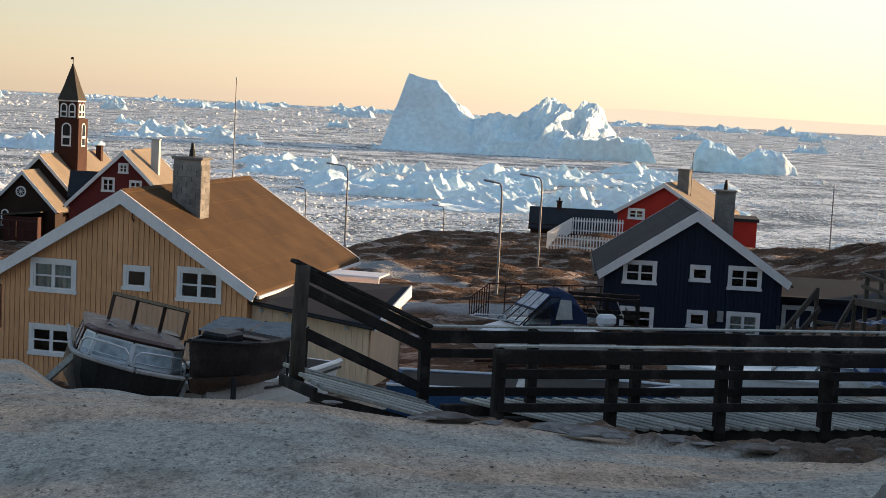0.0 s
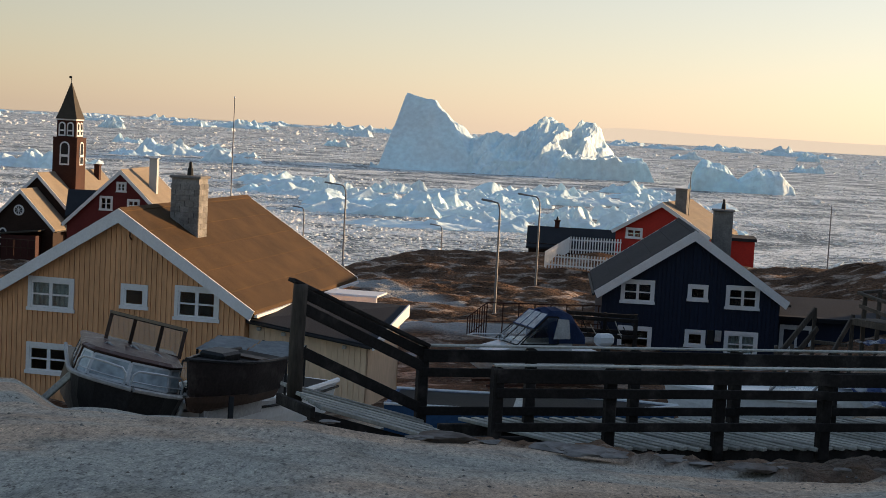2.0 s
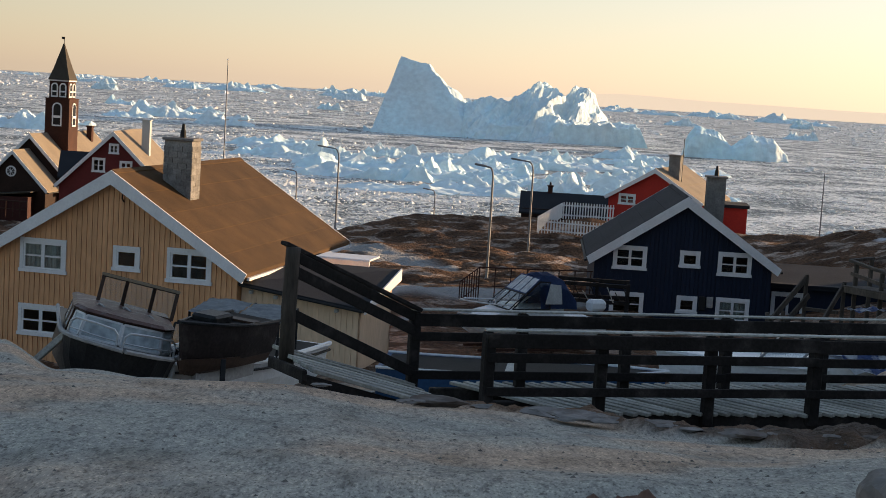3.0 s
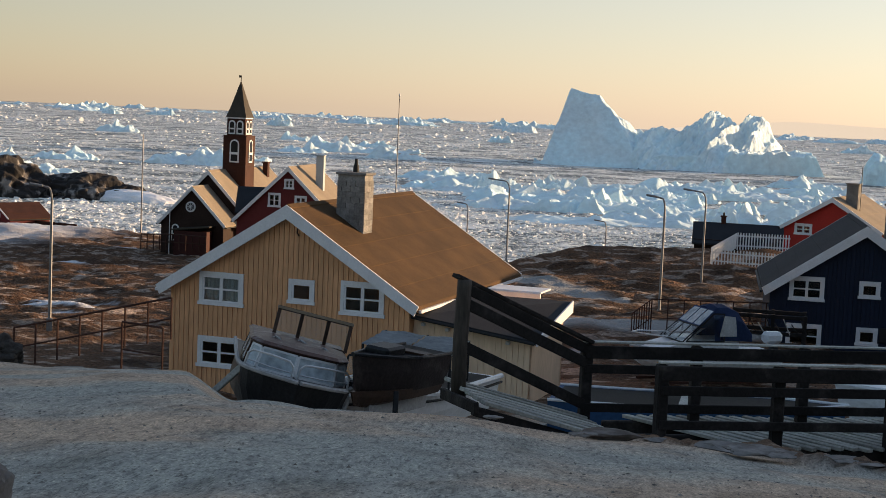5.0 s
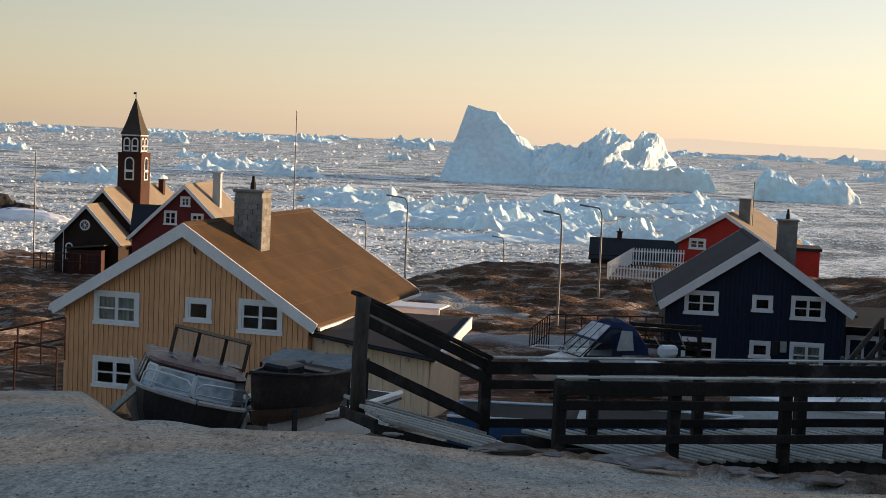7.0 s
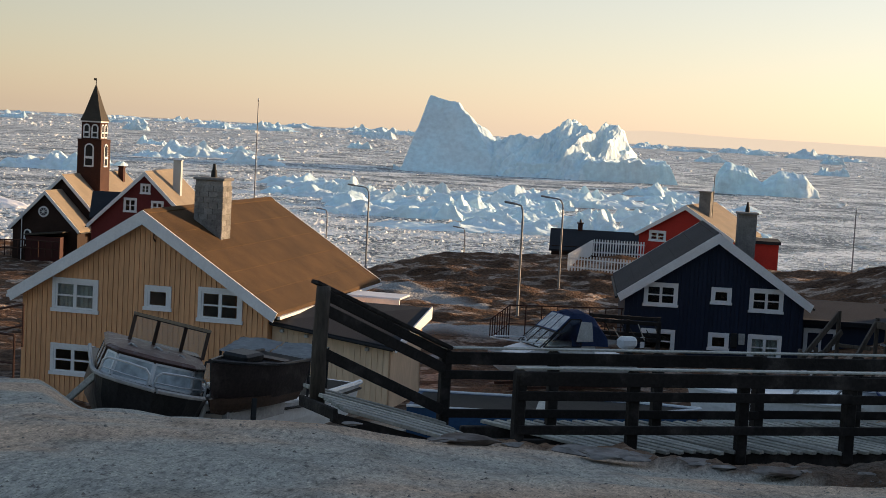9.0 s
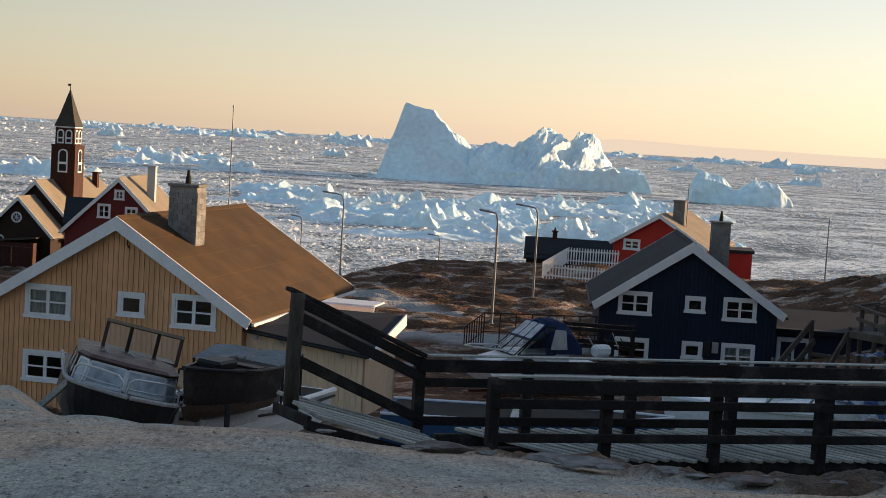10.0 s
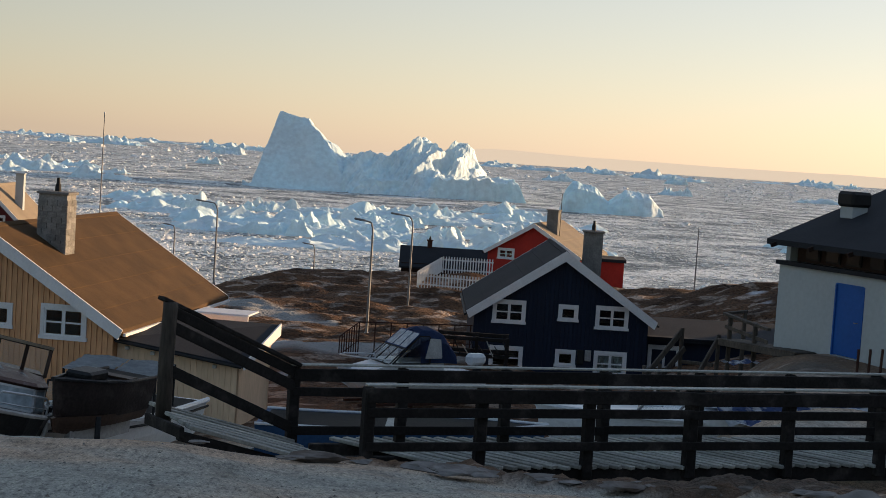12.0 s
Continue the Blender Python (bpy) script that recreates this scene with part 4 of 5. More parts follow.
# ---- white building ----
W_POSE = pose(13.7, 43.9, 20.9, 0, 0, -69.8)
wb = thing("building", "white-walled building with a blue door under a dark roof", "building", W_POSE)
bm = nb()
for o in ((0, 2.6, -1.5, 2.42), (2.6, 3.83, 2.12, 2.42), (3.83, 9, -1.5, 2.42), (2.6, 3.83, -1.5, 0.1)):
    box(bm, o[0], o[1], 0, 0.2, o[2], o[3])
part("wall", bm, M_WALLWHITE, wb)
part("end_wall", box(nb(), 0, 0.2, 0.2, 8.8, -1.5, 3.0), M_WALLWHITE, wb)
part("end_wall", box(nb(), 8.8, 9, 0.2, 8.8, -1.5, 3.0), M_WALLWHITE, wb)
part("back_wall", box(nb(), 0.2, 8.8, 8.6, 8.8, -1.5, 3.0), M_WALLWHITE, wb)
part("ledge", box(nb(), -0.06, 9.06, -0.12, 0.25, 2.42, 2.54), M_DARK_ROOF, wb, "dark ledge")
door = part("door", box(nb(), 2.65, 3.78, 0.03, 0.09, 0.12, 2.1), M_DOORBLUE, wb, "plain bright blue door")
part("door_frame", box(box(box(nb(), 2.6, 2.65, -0.02, 0.12, 0.1, 2.12), 3.78, 3.83, -0.02, 0.12, 0.1, 2.12), 2.65, 3.78, -0.02, 0.12, 2.1, 2.14), M_DOORBLUE, wb)
part("door_handle", tube(nb(), ((3.6, 0.02, 1.1), (3.6, -0.03, 1.1), (3.5, -0.03, 1.1)), 0.018, 6), M_STEEL, door)
part("attic_wall", box(nb(), 0.35, 8.7, 0.35, 0.5, 2.54, 3.2), M_BROWNWOOD, wb, "dark boarded strip under the eaves")
for x in (0.8, 1.7, 2.6, 3.6, 4.6):
    win = part("window", box(box(nb(), x, x + 0.62, 0.3, 0.345, 2.62, 3.05), x + 0.02, x + 0.6, 0.29, 0.3, 2.64, 3.03), M_SOOT, wb)
    part("pane", box(nb(), x + 0.05, x + 0.57, 0.275, 0.285, 2.66, 3.0), M_GLASSDARK, win)
for s, (y, z) in ((0, (-0.45, 3.0)), (1, (9.6, 2.95))):
    part("roof_slope", prism(nb(), [(y, z), (4.4, 4.85), (4.4, 5.03), (y, z + 0.16)], -9.5, 0.12), M_DARK_ROOF, wb).matrix_local = pose(0, 0, 0, 0, 0, 90)
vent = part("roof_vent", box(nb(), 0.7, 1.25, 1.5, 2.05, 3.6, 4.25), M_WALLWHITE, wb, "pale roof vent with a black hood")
part("hood", box(nb(), 0.6, 1.35, 1.4, 2.15, 4.25, 4.7, 0.08), M_SOOT, vent)
for i in range(6):
    part("bracket", beam(nb(), (0.3 + i * 1.7, -0.6, 2.98), (0.3 + i * 1.7, 0.36, 3.3), 0.08, 0.12), M_BROWNWOOD, wb)

# timber landing and stairs beside it
landing = thing("timber_landing", "weathered timber landing with handrails and two short stairs", "landing")
for i in range(30):
    t = i / 29
    p = Vector((13.75, 47.6, 20.55)).lerp(Vector((14.3, 41.6, 20.98)), t)
    board_piece("plank", p + Vector((-0.75, -0.1, 0)), p + Vector((0.15 - 0.25 * t, 0.05, 0)), 0.2, 0.05, landing, M_POST)
board_piece("edge_beam", (13.05, 47.5, 20.45), (13.6, 41.5, 20.86), 0.1, 0.18, landing, M_POST)
for p, top in (((13.35, 47.5), 21.3), ((13.5, 45.2), 21.28), ((14.3, 49.2), 21.3)):
    board_piece("post", (*p, 18.5), (*p, top), 0.13, 0.13, landing, M_POST, up=(0, 1, 0))
board_piece("handrail", (13.25, 47.9, 21.35), (13.62, 44.2, 21.3), 0.13, 0.09, landing, M_POST)
board_piece("handrail", (13.25, 47.9, 21.35), (14.4, 49.4, 21.32), 0.13, 0.09, landing, M_POST)
board_piece("handrail", (13.28, 47.8, 20.95), (13.6, 44.2, 20.92), 0.05, 0.12, landing, M_POST)
for k, (ax, az, bx, bz) in enumerate(((11.0, 19.0, 12.4, 20.5), (11.2, 18.7, 12.45, 19.95), (12.55, 19.1, 13.5, 20.4))):
    board_piece("stringer", (ax, 48.9 - k * 0.3, az), (bx, 49.9 - k * 0.3, bz), 0.07, 0.2, landing, M_POST)
for p, top in (((12.4, 49.9), 20.6), ((10.95, 48.8), 19.4), ((13.5, 49.3), 20.5), ((11.6, 49.4), 19.4)):
    board_piece("post", (*p, 18.0), (*p, top), 0.12, 0.12, landing, M_POST, up=(0, 1, 0))
board_piece("beam", (12.4, 49.9, 19.45), (13.4, 49.4, 19.45), 0.1, 0.12, landing, M_POST)
for i in range(5):
    x = 13.9 + i * 0.16
    st = thing("iron_stake", "rusty iron stake standing in the ground", "stake", pose(x, 37.4 - i * 0.35, 20.9), "iron stakes by the white building")
    part("bar", tube(nb(), ((0, 0, -0.3), (0.02 * i, 0, 0.75 + 0.06 * (i % 3))), 0.035, 6), M_RUST, st)


tarp = thing("tarpaulin", "small crumpled blue and white tarpaulin on the mound", "tarpaulin", pose(10.6, 36.55, 21.22, 0, 0, -10))
bm = nb()
gx = [[bm.verts.new((x, y, 0.05 + 0.05 * math.sin(7 * x + 3 * y) + 0.03 * math.sin(17 * x - 9 * y))) for x in (k * 0.09 - 0.45 for k in range(11))] for y in (k * 0.09 - 0.22 for k in range(6))]
for r0, r1 in zip(gx, gx[1:]):
    for j in range(10):
        bm.faces.new((r0[j], r0[j + 1], r1[j + 1], r1[j]))
bmesh.ops.solidify(bm, geom=bm.faces[:], thickness=0.02)
part("sheet", bm, M_TARPBLUE, tarp)
outhouse = thing("outhouse", "low dark-roofed outhouse between the church and the red house", "outhouse", pose(-33.0, 138.5, 12.5, 0, 0, 10), "church buildings")
part("wall", box(nb(), -1.6, 1.8, 0, 3, -3, 3.6), M_BROWNWOOD, outhouse)
part("roof_slope", prism(nb(), [(-0.3, 3.4), (3.2, 5.6), (3.2, 5.45), (-0.3, 3.25)], -2.1, 1.9), M_DARK_ROOF, outhouse).matrix_local = pose(0, 0, 0, 0, 0, 90)


# ---- street lamps and poles ----
def street_lamp(x, y, z, height, reach, turn, two=False):
    lamp = thing("street_lamp", "tall grey steel street lamp with a curved arm", "street lamp", pose(x, y, z, 0, 0, turn), "street lamps")
    part("pole", tube(nb(), ((0, 0, -0.4), (0, 0, height - 0.9)), 0.085, 8, 0.06), M_STEEL, lamp)
    arc = [(-reach * 0.35 * (1 - math.cos(a)), 0, height - 0.95 + 0.75 * math.sin(a)) for a in (math.pi / 2 * k / 6 for k in range(7))]
    part("arm", tube(nb(), arc + [(-reach, 0, height - 0.12)], 0.05, 7), M_STEEL, lamp)
    part("head", beam(nb(), (-reach + 0.05, 0, height - 0.13), (-reach - 0.55, 0, height - 0.05), 0.2, 0.12, bevel=0.03), M_STEEL, lamp)
    part("service_box", box(nb(), -0.13, 0.13, -0.14, 0.1, 0.1, 0.75), M_STEEL, lamp)
    return lamp


street_lamp(2.95, 82.95, 15.0, 7.05, 0.5, 0)
street_lamp(6.17, 99.8, 14.75, 7.0, 0.95, 0)
street_lamp(-7.68, 114.7, 14.2, 7.0, 1.1, 0)
street_lamp(-13.1, 139.4, 11.0, 6.8, 0.5, 0)
street_lamp(-0.3, 150.0, 9.5, 6.6, 0.7, 0)
street_lamp(-24.9, 65.4, 15.2, 6.85, 0.45, 20)


def flagpole(x, y, z0, z1, label, r=0.07):
    p = thing("flagpole", label, "flagpole", pose(x, y, z0))
    part("pole", tube(nb(), ((0, 0, -0.5), (0, 0, z1 - z0)), r, 7, r * 0.6), M_STEEL, p)
    part("finial", tube(nb(), ((0, 0, z1 - z0), (0, 0, z1 - z0 + 0.08), (0, 0, z1 - z0 + 0.16)), 0.1, 8, 0.04), M_WHITE, p)


flagpole(-19.1, 133.6, 11.5, 27.3, "tall bare white flagpole")
flagpole(-60.5, 190.6, 6.0, 21.4, "bare flagpole by the shore", 0.12)
flagpole(28.5, 112.0, 16.5, 21.4, "thin bare pole on the hill", 0.06)


# ---- fences and handrails ----
picket = thing("picket_fence", "white picket fence round a garden", "fence")
def picket_run(a, b, h):
    a, b = Vector(a), Vector(b)
    n = int((b - a).length / 0.21)
    for i in range(n):
        p = a.lerp(b, (i + 0.5) / n)
        part("picket", beam(nb(), p, p + Vector((0, 0, h)), 0.09, 0.03, up=(0, 1, 0)), M_WHITE, picket)
    for z in (0.3, h - 0.25):
        part("rail", beam(nb(), a + Vector((0, 0.03, z)), b + Vector((0, 0.03, z)), 0.04, 0.1), M_WHITE, picket)


picket_run((7.2, 107.4, 16.15), (13.2, 107.2, 15.95), 1.15)
picket_run((9.6, 116.0, 16.6), (13.6, 115.8, 16.6), 1.3)
picket_run((7.2, 107.4, 16.2), (9.6, 116.0, 16.7), 1.15)


def handrail(label, pts, posts, h, group="iron handrails", r=0.03, mid=0.5):
    """An iron railing whose top follows pts; posts: how many in each stretch."""
    hr = thing("handrail", label, "railing", None, group)
    pts = [Vector(p) for p in pts]
    part("top_rail", tube(nb(), pts, r, 7), M_RUST, hr)
    part("middle_rail", tube(nb(), [p - Vector((0, 0, h * mid)) for p in pts], r * 0.8, 6), M_RUST, hr)
    for a, b in zip(pts, pts[1:]):
        for i in range(posts + 1):
            p = a.lerp(b, i / posts)
            part("post", tube(nb(), (p - Vector((0, 0, h)), p), r, 6), M_RUST, hr)


handrail("rusty iron handrail running down the bank beside the house", ((-18.8, 46.3, 18.5), (-13.25, 45.0, 19.95)), 7, 1.3, r=0.035)
handrail("rusty iron gate frame by the corner of the house", ((-14.6, 44.4, 19.2), (-13.2, 44.0, 19.15)), 1, 1.7, r=0.035)
handrail("brown iron railing along the road", ((1.3, 72.0, 16.85), (2.2, 72.0, 17.6), (8.3, 71.9, 17.75)), 8, 2.0, mid=0.45)
handrail("dark iron railing on the church terrace", ((-45.2, 142.5, 12.9), (-41.5, 140.6, 13.2), (-38.0, 139.8, 13.2)), 5, 1.5, r=0.06)
terrace = thing("terrace", "white-fronted concrete terrace below the church", "terrace", pose(-41.5, 141.5, 9.4, 0, 0, 12))
part("slab", box(nb(), -4.0, 8.0, 0.2, 4, -3, 0.45), M_DARKROCK, terrace)
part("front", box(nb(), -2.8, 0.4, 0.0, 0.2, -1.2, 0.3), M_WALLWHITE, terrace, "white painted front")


# ---- boats ----
def hull_mesh(length, beam_w, height, bluff=2.4, rise=0.7, inset=0.0, full=0.78, low=0.32):
    """A hull with its bow at -y and its keel at z 0."""
    bm, rings, n = nb(), [], 18
    for i in range(n + 1):
        s = i / n
        k = max(0.0, (s - 0.4) / 0.6)
        b = max(0.02, (beam_w / 2 - inset) * (1 - k ** bluff))
        keel = rise * height * max(0.0, (s - 0.72) / 0.28) ** 2
        deck = height * (1 + 0.2 * s * s)
        y = length / 2 - s * length + 0.12 * length * 0
        c = b * (full - 0.25 * k)
        zc = keel + (deck - keel) * low
        row = [(-b, deck), (-b * 0.93, zc + (deck - zc) * 0.5), (-c, zc), (0, keel), (c, zc), (b * 0.93, zc + (deck - zc) * 0.5), (b, deck)]
        rings.append([bm.verts.new((x, y - 0.10 * length * k * (z / height) * 0.5, z)) for x, z in row])
    for a, b in zip(rings, rings[1:]):
        for j in range(6):
            bm.faces.new((a[j], a[j + 1], b[j + 1], b[j]))
        bm.faces.new((a[6], a[0], b[0], b[6]))
    bm.faces.new(rings[0])
    bm.faces.new(rings[-1][::-1])
    return bm


def gunwale(bm, length, beam_w, height, bluff, r):
    for side in (-1, 1):
        pts = []
        for i in range(19):
            s = i / 18
            k = max(0.0, (s - 0.4) / 0.6)
            b = max(0.02, beam_w / 2 * (1 - k ** bluff))
            z = height * (1 + 0.2 * s * s)
            pts.append((side * b, length / 2 - s * length - 0.05 * length * k * z / height, z + r * 0.5))
        tube(bm, pts, r, 6)
    return bm


def framed(parent, name, corners, bar, material, pane=M_GLASS, depth=0.03):
    """A flat frame round four corners with a pane in it."""
    c = [Vector(p) for p in corners]
    bm = nb()
    for i in range(4):
        beam(bm, c[i], c[(i + 1) % 4], bar, depth, up=(c[1] - c[0]).cross(c[3] - c[0]))
    fr = part(name, bm, material, parent)
    bm = nb()
    nrm = (c[1] - c[0]).cross(c[3] - c[0]).normalized() * 0.004
    lo, hi = [bm.verts.new(p - nrm) for p in c], [bm.verts.new(p + nrm) for p in c]
    bm.faces.new(lo[::-1])
    bm.faces.new(hi)
    for i in range(4):
        bm.faces.new((lo[i], lo[(i + 1) % 4], hi[(i + 1) % 4], hi[i]))
    part("pane", bm, pane, fr)
    return fr


# cabin boat
boat = thing("cabin_boat", "old black-hulled cabin boat with a raised windscreen, leaning on the gravel", "boat", pose(-6.38, 29.4, 19.94, -2, 13.0, 14), "boats on the gravel")
part("hull", hull_mesh(5.6, 2.2, 0.82, bluff=9.0, rise=0.2, full=0.95, low=0.16), M_HULL, boat, "black painted hull", smooth=False)
part("gunwale", gunwale(nb(), 5.6, 2.22, 0.82, 9.0, 0.045), M_BOATGREY, boat)
def cabin_at(u, v):
    """A point on the cabin's side: u round it from the port quarter over the bow to starboard (0 to 1), v upwards."""
    pts = ((-1.0, 0.6), (-1.0, -1.55), (-0.78, -1.95), (-0.05, -2.1), (0.74, -1.95), (0.96, -1.55), (0.98, 0.6))
    marks = (0.0, 0.22, 0.30, 0.5, 0.70, 0.78, 1.0)
    x, y = np.interp(u, marks, [p[0] for p in pts]), np.interp(u, marks, [p[1] for p in pts])
    k = 1 - 0.08 * v
    return (float(x * k), float(-0.6 + (y + 0.6) * (1 - 0.09 * v)), 0.90 + 0.48 * v)


us = (0.0, 0.22, 0.30, 0.5, 0.70, 0.78, 1.0)
bm = nb()
a, b = [bm.verts.new(cabin_at(u, 0)) for u in us], [bm.verts.new(cabin_at(u, 1)) for u in us]
bm.faces.new(b)
bm.faces.new(a[::-1])
for i in range(len(us)):
    j = (i + 1) % len(us)
    bm.faces.new((a[i], a[j], b[j], b[i]))
cabin = part("cabin", bm, M_VARNISH, boat, "dark varnished cabin")
proud = lambda u, v: tuple(Vector(cabin_at(u, v)) + (Vector(cabin_at(u, v)) - Vector((0, -0.6, 0.9 + 0.48 * v))).normalized() * 0.02)
for u0, u1 in ((0.235, 0.295), (0.305, 0.495), (0.505, 0.695), (0.705, 0.775)):
    framed(cabin, "windscreen", (proud(u0, 0.1), proud(u1, 0.1), proud(u1, 0.9), proud(u0, 0.9)), 0.04, M_CHROME, M_BOATPANE)
for u0, u1 in ((0.03, 0.12), (0.13, 0.21), (0.79, 0.87), (0.88, 0.97)):
    framed(cabin, "side_window", (proud(u0, 0.1), proud(u1, 0.1), proud(u1, 0.9), proud(u0, 0.9)), 0.04, M_VARNISH, M_BOATPANE)
bm = nb()
rows_ = []
for k, z in ((1.05, 1.38), (1.07, 1.41), (1.0, 1.46), (0.6, 1.50), (0.0, 1.51)):
    rows_.append([bm.verts.new((0 + cabin_at(u, 1)[0] * k, -0.6 + (cabin_at(u, 1)[1] + 0.6) * (k if k else 0.02), z)) for u in us])
bm.faces.new(rows_[0][::-1])
bm.faces.new(rows_[-1])
for r0, r1 in zip(rows_, rows_[1:]):
    for i in range(len(us)):
        j = (i + 1) % len(us)
        bm.faces.new((r0[i], r0[j], r1[j], r1[i]))
roof = part("cabin_roof", bm, M_CABINTOP, boat, "red-brown peeling cabin roof")
for p, r in (((-0.45, -1.3, 1.47), 0.02), ((0.5, -1.2, 1.46), 0.02), ((0.05, -1.0, 1.48), 0.025)):
    pts = [(p[0] + 0.05 * k - 0.12, p[1] + 0.09 * math.sin(k * 1.7), p[2] + 0.02 + 0.03 * math.sin(k)) for k in range(7)]
    part("rope", tube(nb(), pts, r, 5), M_BOATGREY, roof)
g = lambda u, v: (-0.52 + 1.46 * u, -0.45 + 0.16 * v, 1.45 + 0.55 * v)
for u0, u1 in ((0, 0.32), (0.32, 0.69), (0.69, 1.0)):
    framed(boat, "upper_windscreen", (g(u0, 0), g(u1, 0), g(u1, 1), g(u0, 1)), 0.07, M_VARNISH, M_PANE, 0.05)
part("windscreen_top", beam(nb(), g(-0.03, 1.02), g(1.03, 1.02), 0.12, 0.05), M_TAN_ROOF, boat)
bm = nb()
for x0, x1 in ((-1.0, -0.12), (-0.02, 0.98)):
    bow = lambda x: -2.62 + 0.55 * x * x
    tube(bm, [(x, bow(x), z) for x, z in ((x0, 0.93), (x0 + 0.02, 1.2), (x0 + 0.1, 1.28), ((x0 + x1) / 2, 1.30), (x1 - 0.1, 1.28), (x1 - 0.02, 1.2), (x1, 0.93))], 0.022, 6)
    tube(bm, [(x, bow(x), 1.08) for x in (x0 + 0.01, (x0 + x1) / 2, x1 - 0.01)], 0.014, 5)
part("pulpit_rail", bm, M_CHROME, boat, "bent steel rail")
board_piece("prop", (-1.5, -1.6, 0.1), (-0.98, -1.9, 0.95), 0.09, 0.12, boat, M_DECK)
part("fender", tube(nb(), ((0.98, -2.0, 0.95), (1.05, -2.0, 0.7), (1.02, -1.95, 0.45)), 0.05, 7), M_BOATWHITE, boat)

# brown open boat
dory = thing("open_boat", "dark brown wooden open boat with a pale keel, propped upright", "boat", pose(-4.03, 28.6, 20.36, 0, 3, -25), "boats on the gravel")
part("hull", hull_mesh(2.5, 1.1, 0.92, bluff=1.5, rise=0.5), M_BOATBROWN, dory, "dark brown hull")
part("gunwale", gunwale(nb(), 2.5, 1.12, 0.92, 1.5, 0.035), M_HULL, dory)
part("keel", prism(nb(), [(-0.05, -0.25), (0.05, -0.25), (0.06, 0.12), (-0.06, 0.12)], -0.8, 1.25), M_BOATGREY, dory)
part("bottom_strake", hull_mesh(2.44, 0.85, 0.33, bluff=1.6, rise=0.4), M_VARNISH, dory, "worn brown bottom")
for x in (-0.55, 0.5):
    board_piece("prop", (x * 1.3, -0.8, -0.3), (x, -0.6, 0.4), 0.1, 0.1, dory, M_HULL)
# black sheet on the closed hull top stands in for the shaded hollow
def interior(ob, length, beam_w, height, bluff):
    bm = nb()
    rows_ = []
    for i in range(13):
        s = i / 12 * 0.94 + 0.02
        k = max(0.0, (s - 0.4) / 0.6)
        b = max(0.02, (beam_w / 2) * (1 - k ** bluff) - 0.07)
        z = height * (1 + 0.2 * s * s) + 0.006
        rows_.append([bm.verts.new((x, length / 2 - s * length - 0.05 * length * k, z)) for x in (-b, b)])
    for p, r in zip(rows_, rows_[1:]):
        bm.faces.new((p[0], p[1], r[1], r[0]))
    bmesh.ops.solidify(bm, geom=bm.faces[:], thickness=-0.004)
    part("interior", bm, M_SOOT, ob, "black sheet in place of the shaded inside of the hull")


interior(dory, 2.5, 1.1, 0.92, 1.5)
part("thwart", box(nb(), -0.54, 0.54, 0.3, 0.55, 0.96, 1.0), M_VARNISH, dory)
part("engine_box", box(nb(), -0.38, 0.18, -0.5, 0.15, 0.94, 1.14, 0.05), M_HULL, dory)

# canopied boat behind
canopy_boat = thing("canopied_boat", "white motorboat under a grey tarpaulin canopy", "boat", pose(-4.3, 32.45, 18.82, 0, 1, -19), "boats on the gravel")
part("hull", hull_mesh(5.4, 2.3, 1.15, bluff=2.8), M_BOATWHITE, canopy_boat, "white hull")
part("gunwale", gunwale(nb(), 5.4, 2.34, 1.15, 2.8, 0.06), M_BOATWHITE, canopy_boat)
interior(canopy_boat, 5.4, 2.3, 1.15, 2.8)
part("rubbing_strake", gunwale(nb(), 5.4, 2.36, 1.02, 2.8, 0.03), M_SOOT, canopy_boat, "black rubbing strake")
CANOPY = pose(0.30, -0.1, -0.27, 0, 0, 12)
tilt = lambda x, y: (x, y, 2.47 - 0.03 * x + 0.02 * y)
bm = nb()
for x0, x1 in ((-0.98, -0.02), (0.02, 1.0)):
    rows_ = [[bm.verts.new(Vector(tilt(x0 + (x1 - x0) * i / 6, -0.95 + 1.9 * j / 8)) + Vector((0, 0, 0.02 * math.sin(5 * i + 3 * j)))) for i in range(7)] for j in range(9)]
    for r0, r1 in zip(rows_, rows_[1:]):
        for i in range(6):
            bm.faces.new((r0[i], r0[i + 1], r1[i + 1], r1[i]))
bmesh.ops.solidify(bm, geom=bm.faces[:], thickness=0.05)
part("canopy", bm, M_TARP, canopy_boat, "grey tarpaulin roof").matrix_local = CANOPY
for x in (-0.95, 0.02, 0.97):
    for y in (-0.9, 0.9):
        part("canopy_post", tube(nb(), ((x, y, 1.55), tilt(x, y)), 0.03, 6), M_SOOT, canopy_boat).matrix_local = CANOPY
for x0, x1 in ((-0.95, -0.05), (0.1, 0.98)):
    framed(canopy_boat, "windscreen", ((x0, -1.05, 1.3), (x1, -1.05, 1.3), (x1, -0.85, 1.85), (x0, -0.85, 1.85)), 0.04, M_SOOT, M_PANE)
part("seat", box(nb(), -0.8, -0.3, -0.2, 0.3, 1.15, 1.65, 0.06), M_SOOT, canopy_boat)
part("seat", box(nb(), 0.25, 0.8, -0.2, 0.3, 1.15, 1.62, 0.06), M_BOATGREY, canopy_boat)
part("bow_rail", tube(nb(), ((-0.9, -1.6, 1.3), (-0.85, -2.0, 1.5), (0, -2.7, 1.6), (0.85, -2.0, 1.5), (0.9, -1.6, 1.3)), 0.02, 6), M_STEEL, canopy_boat)

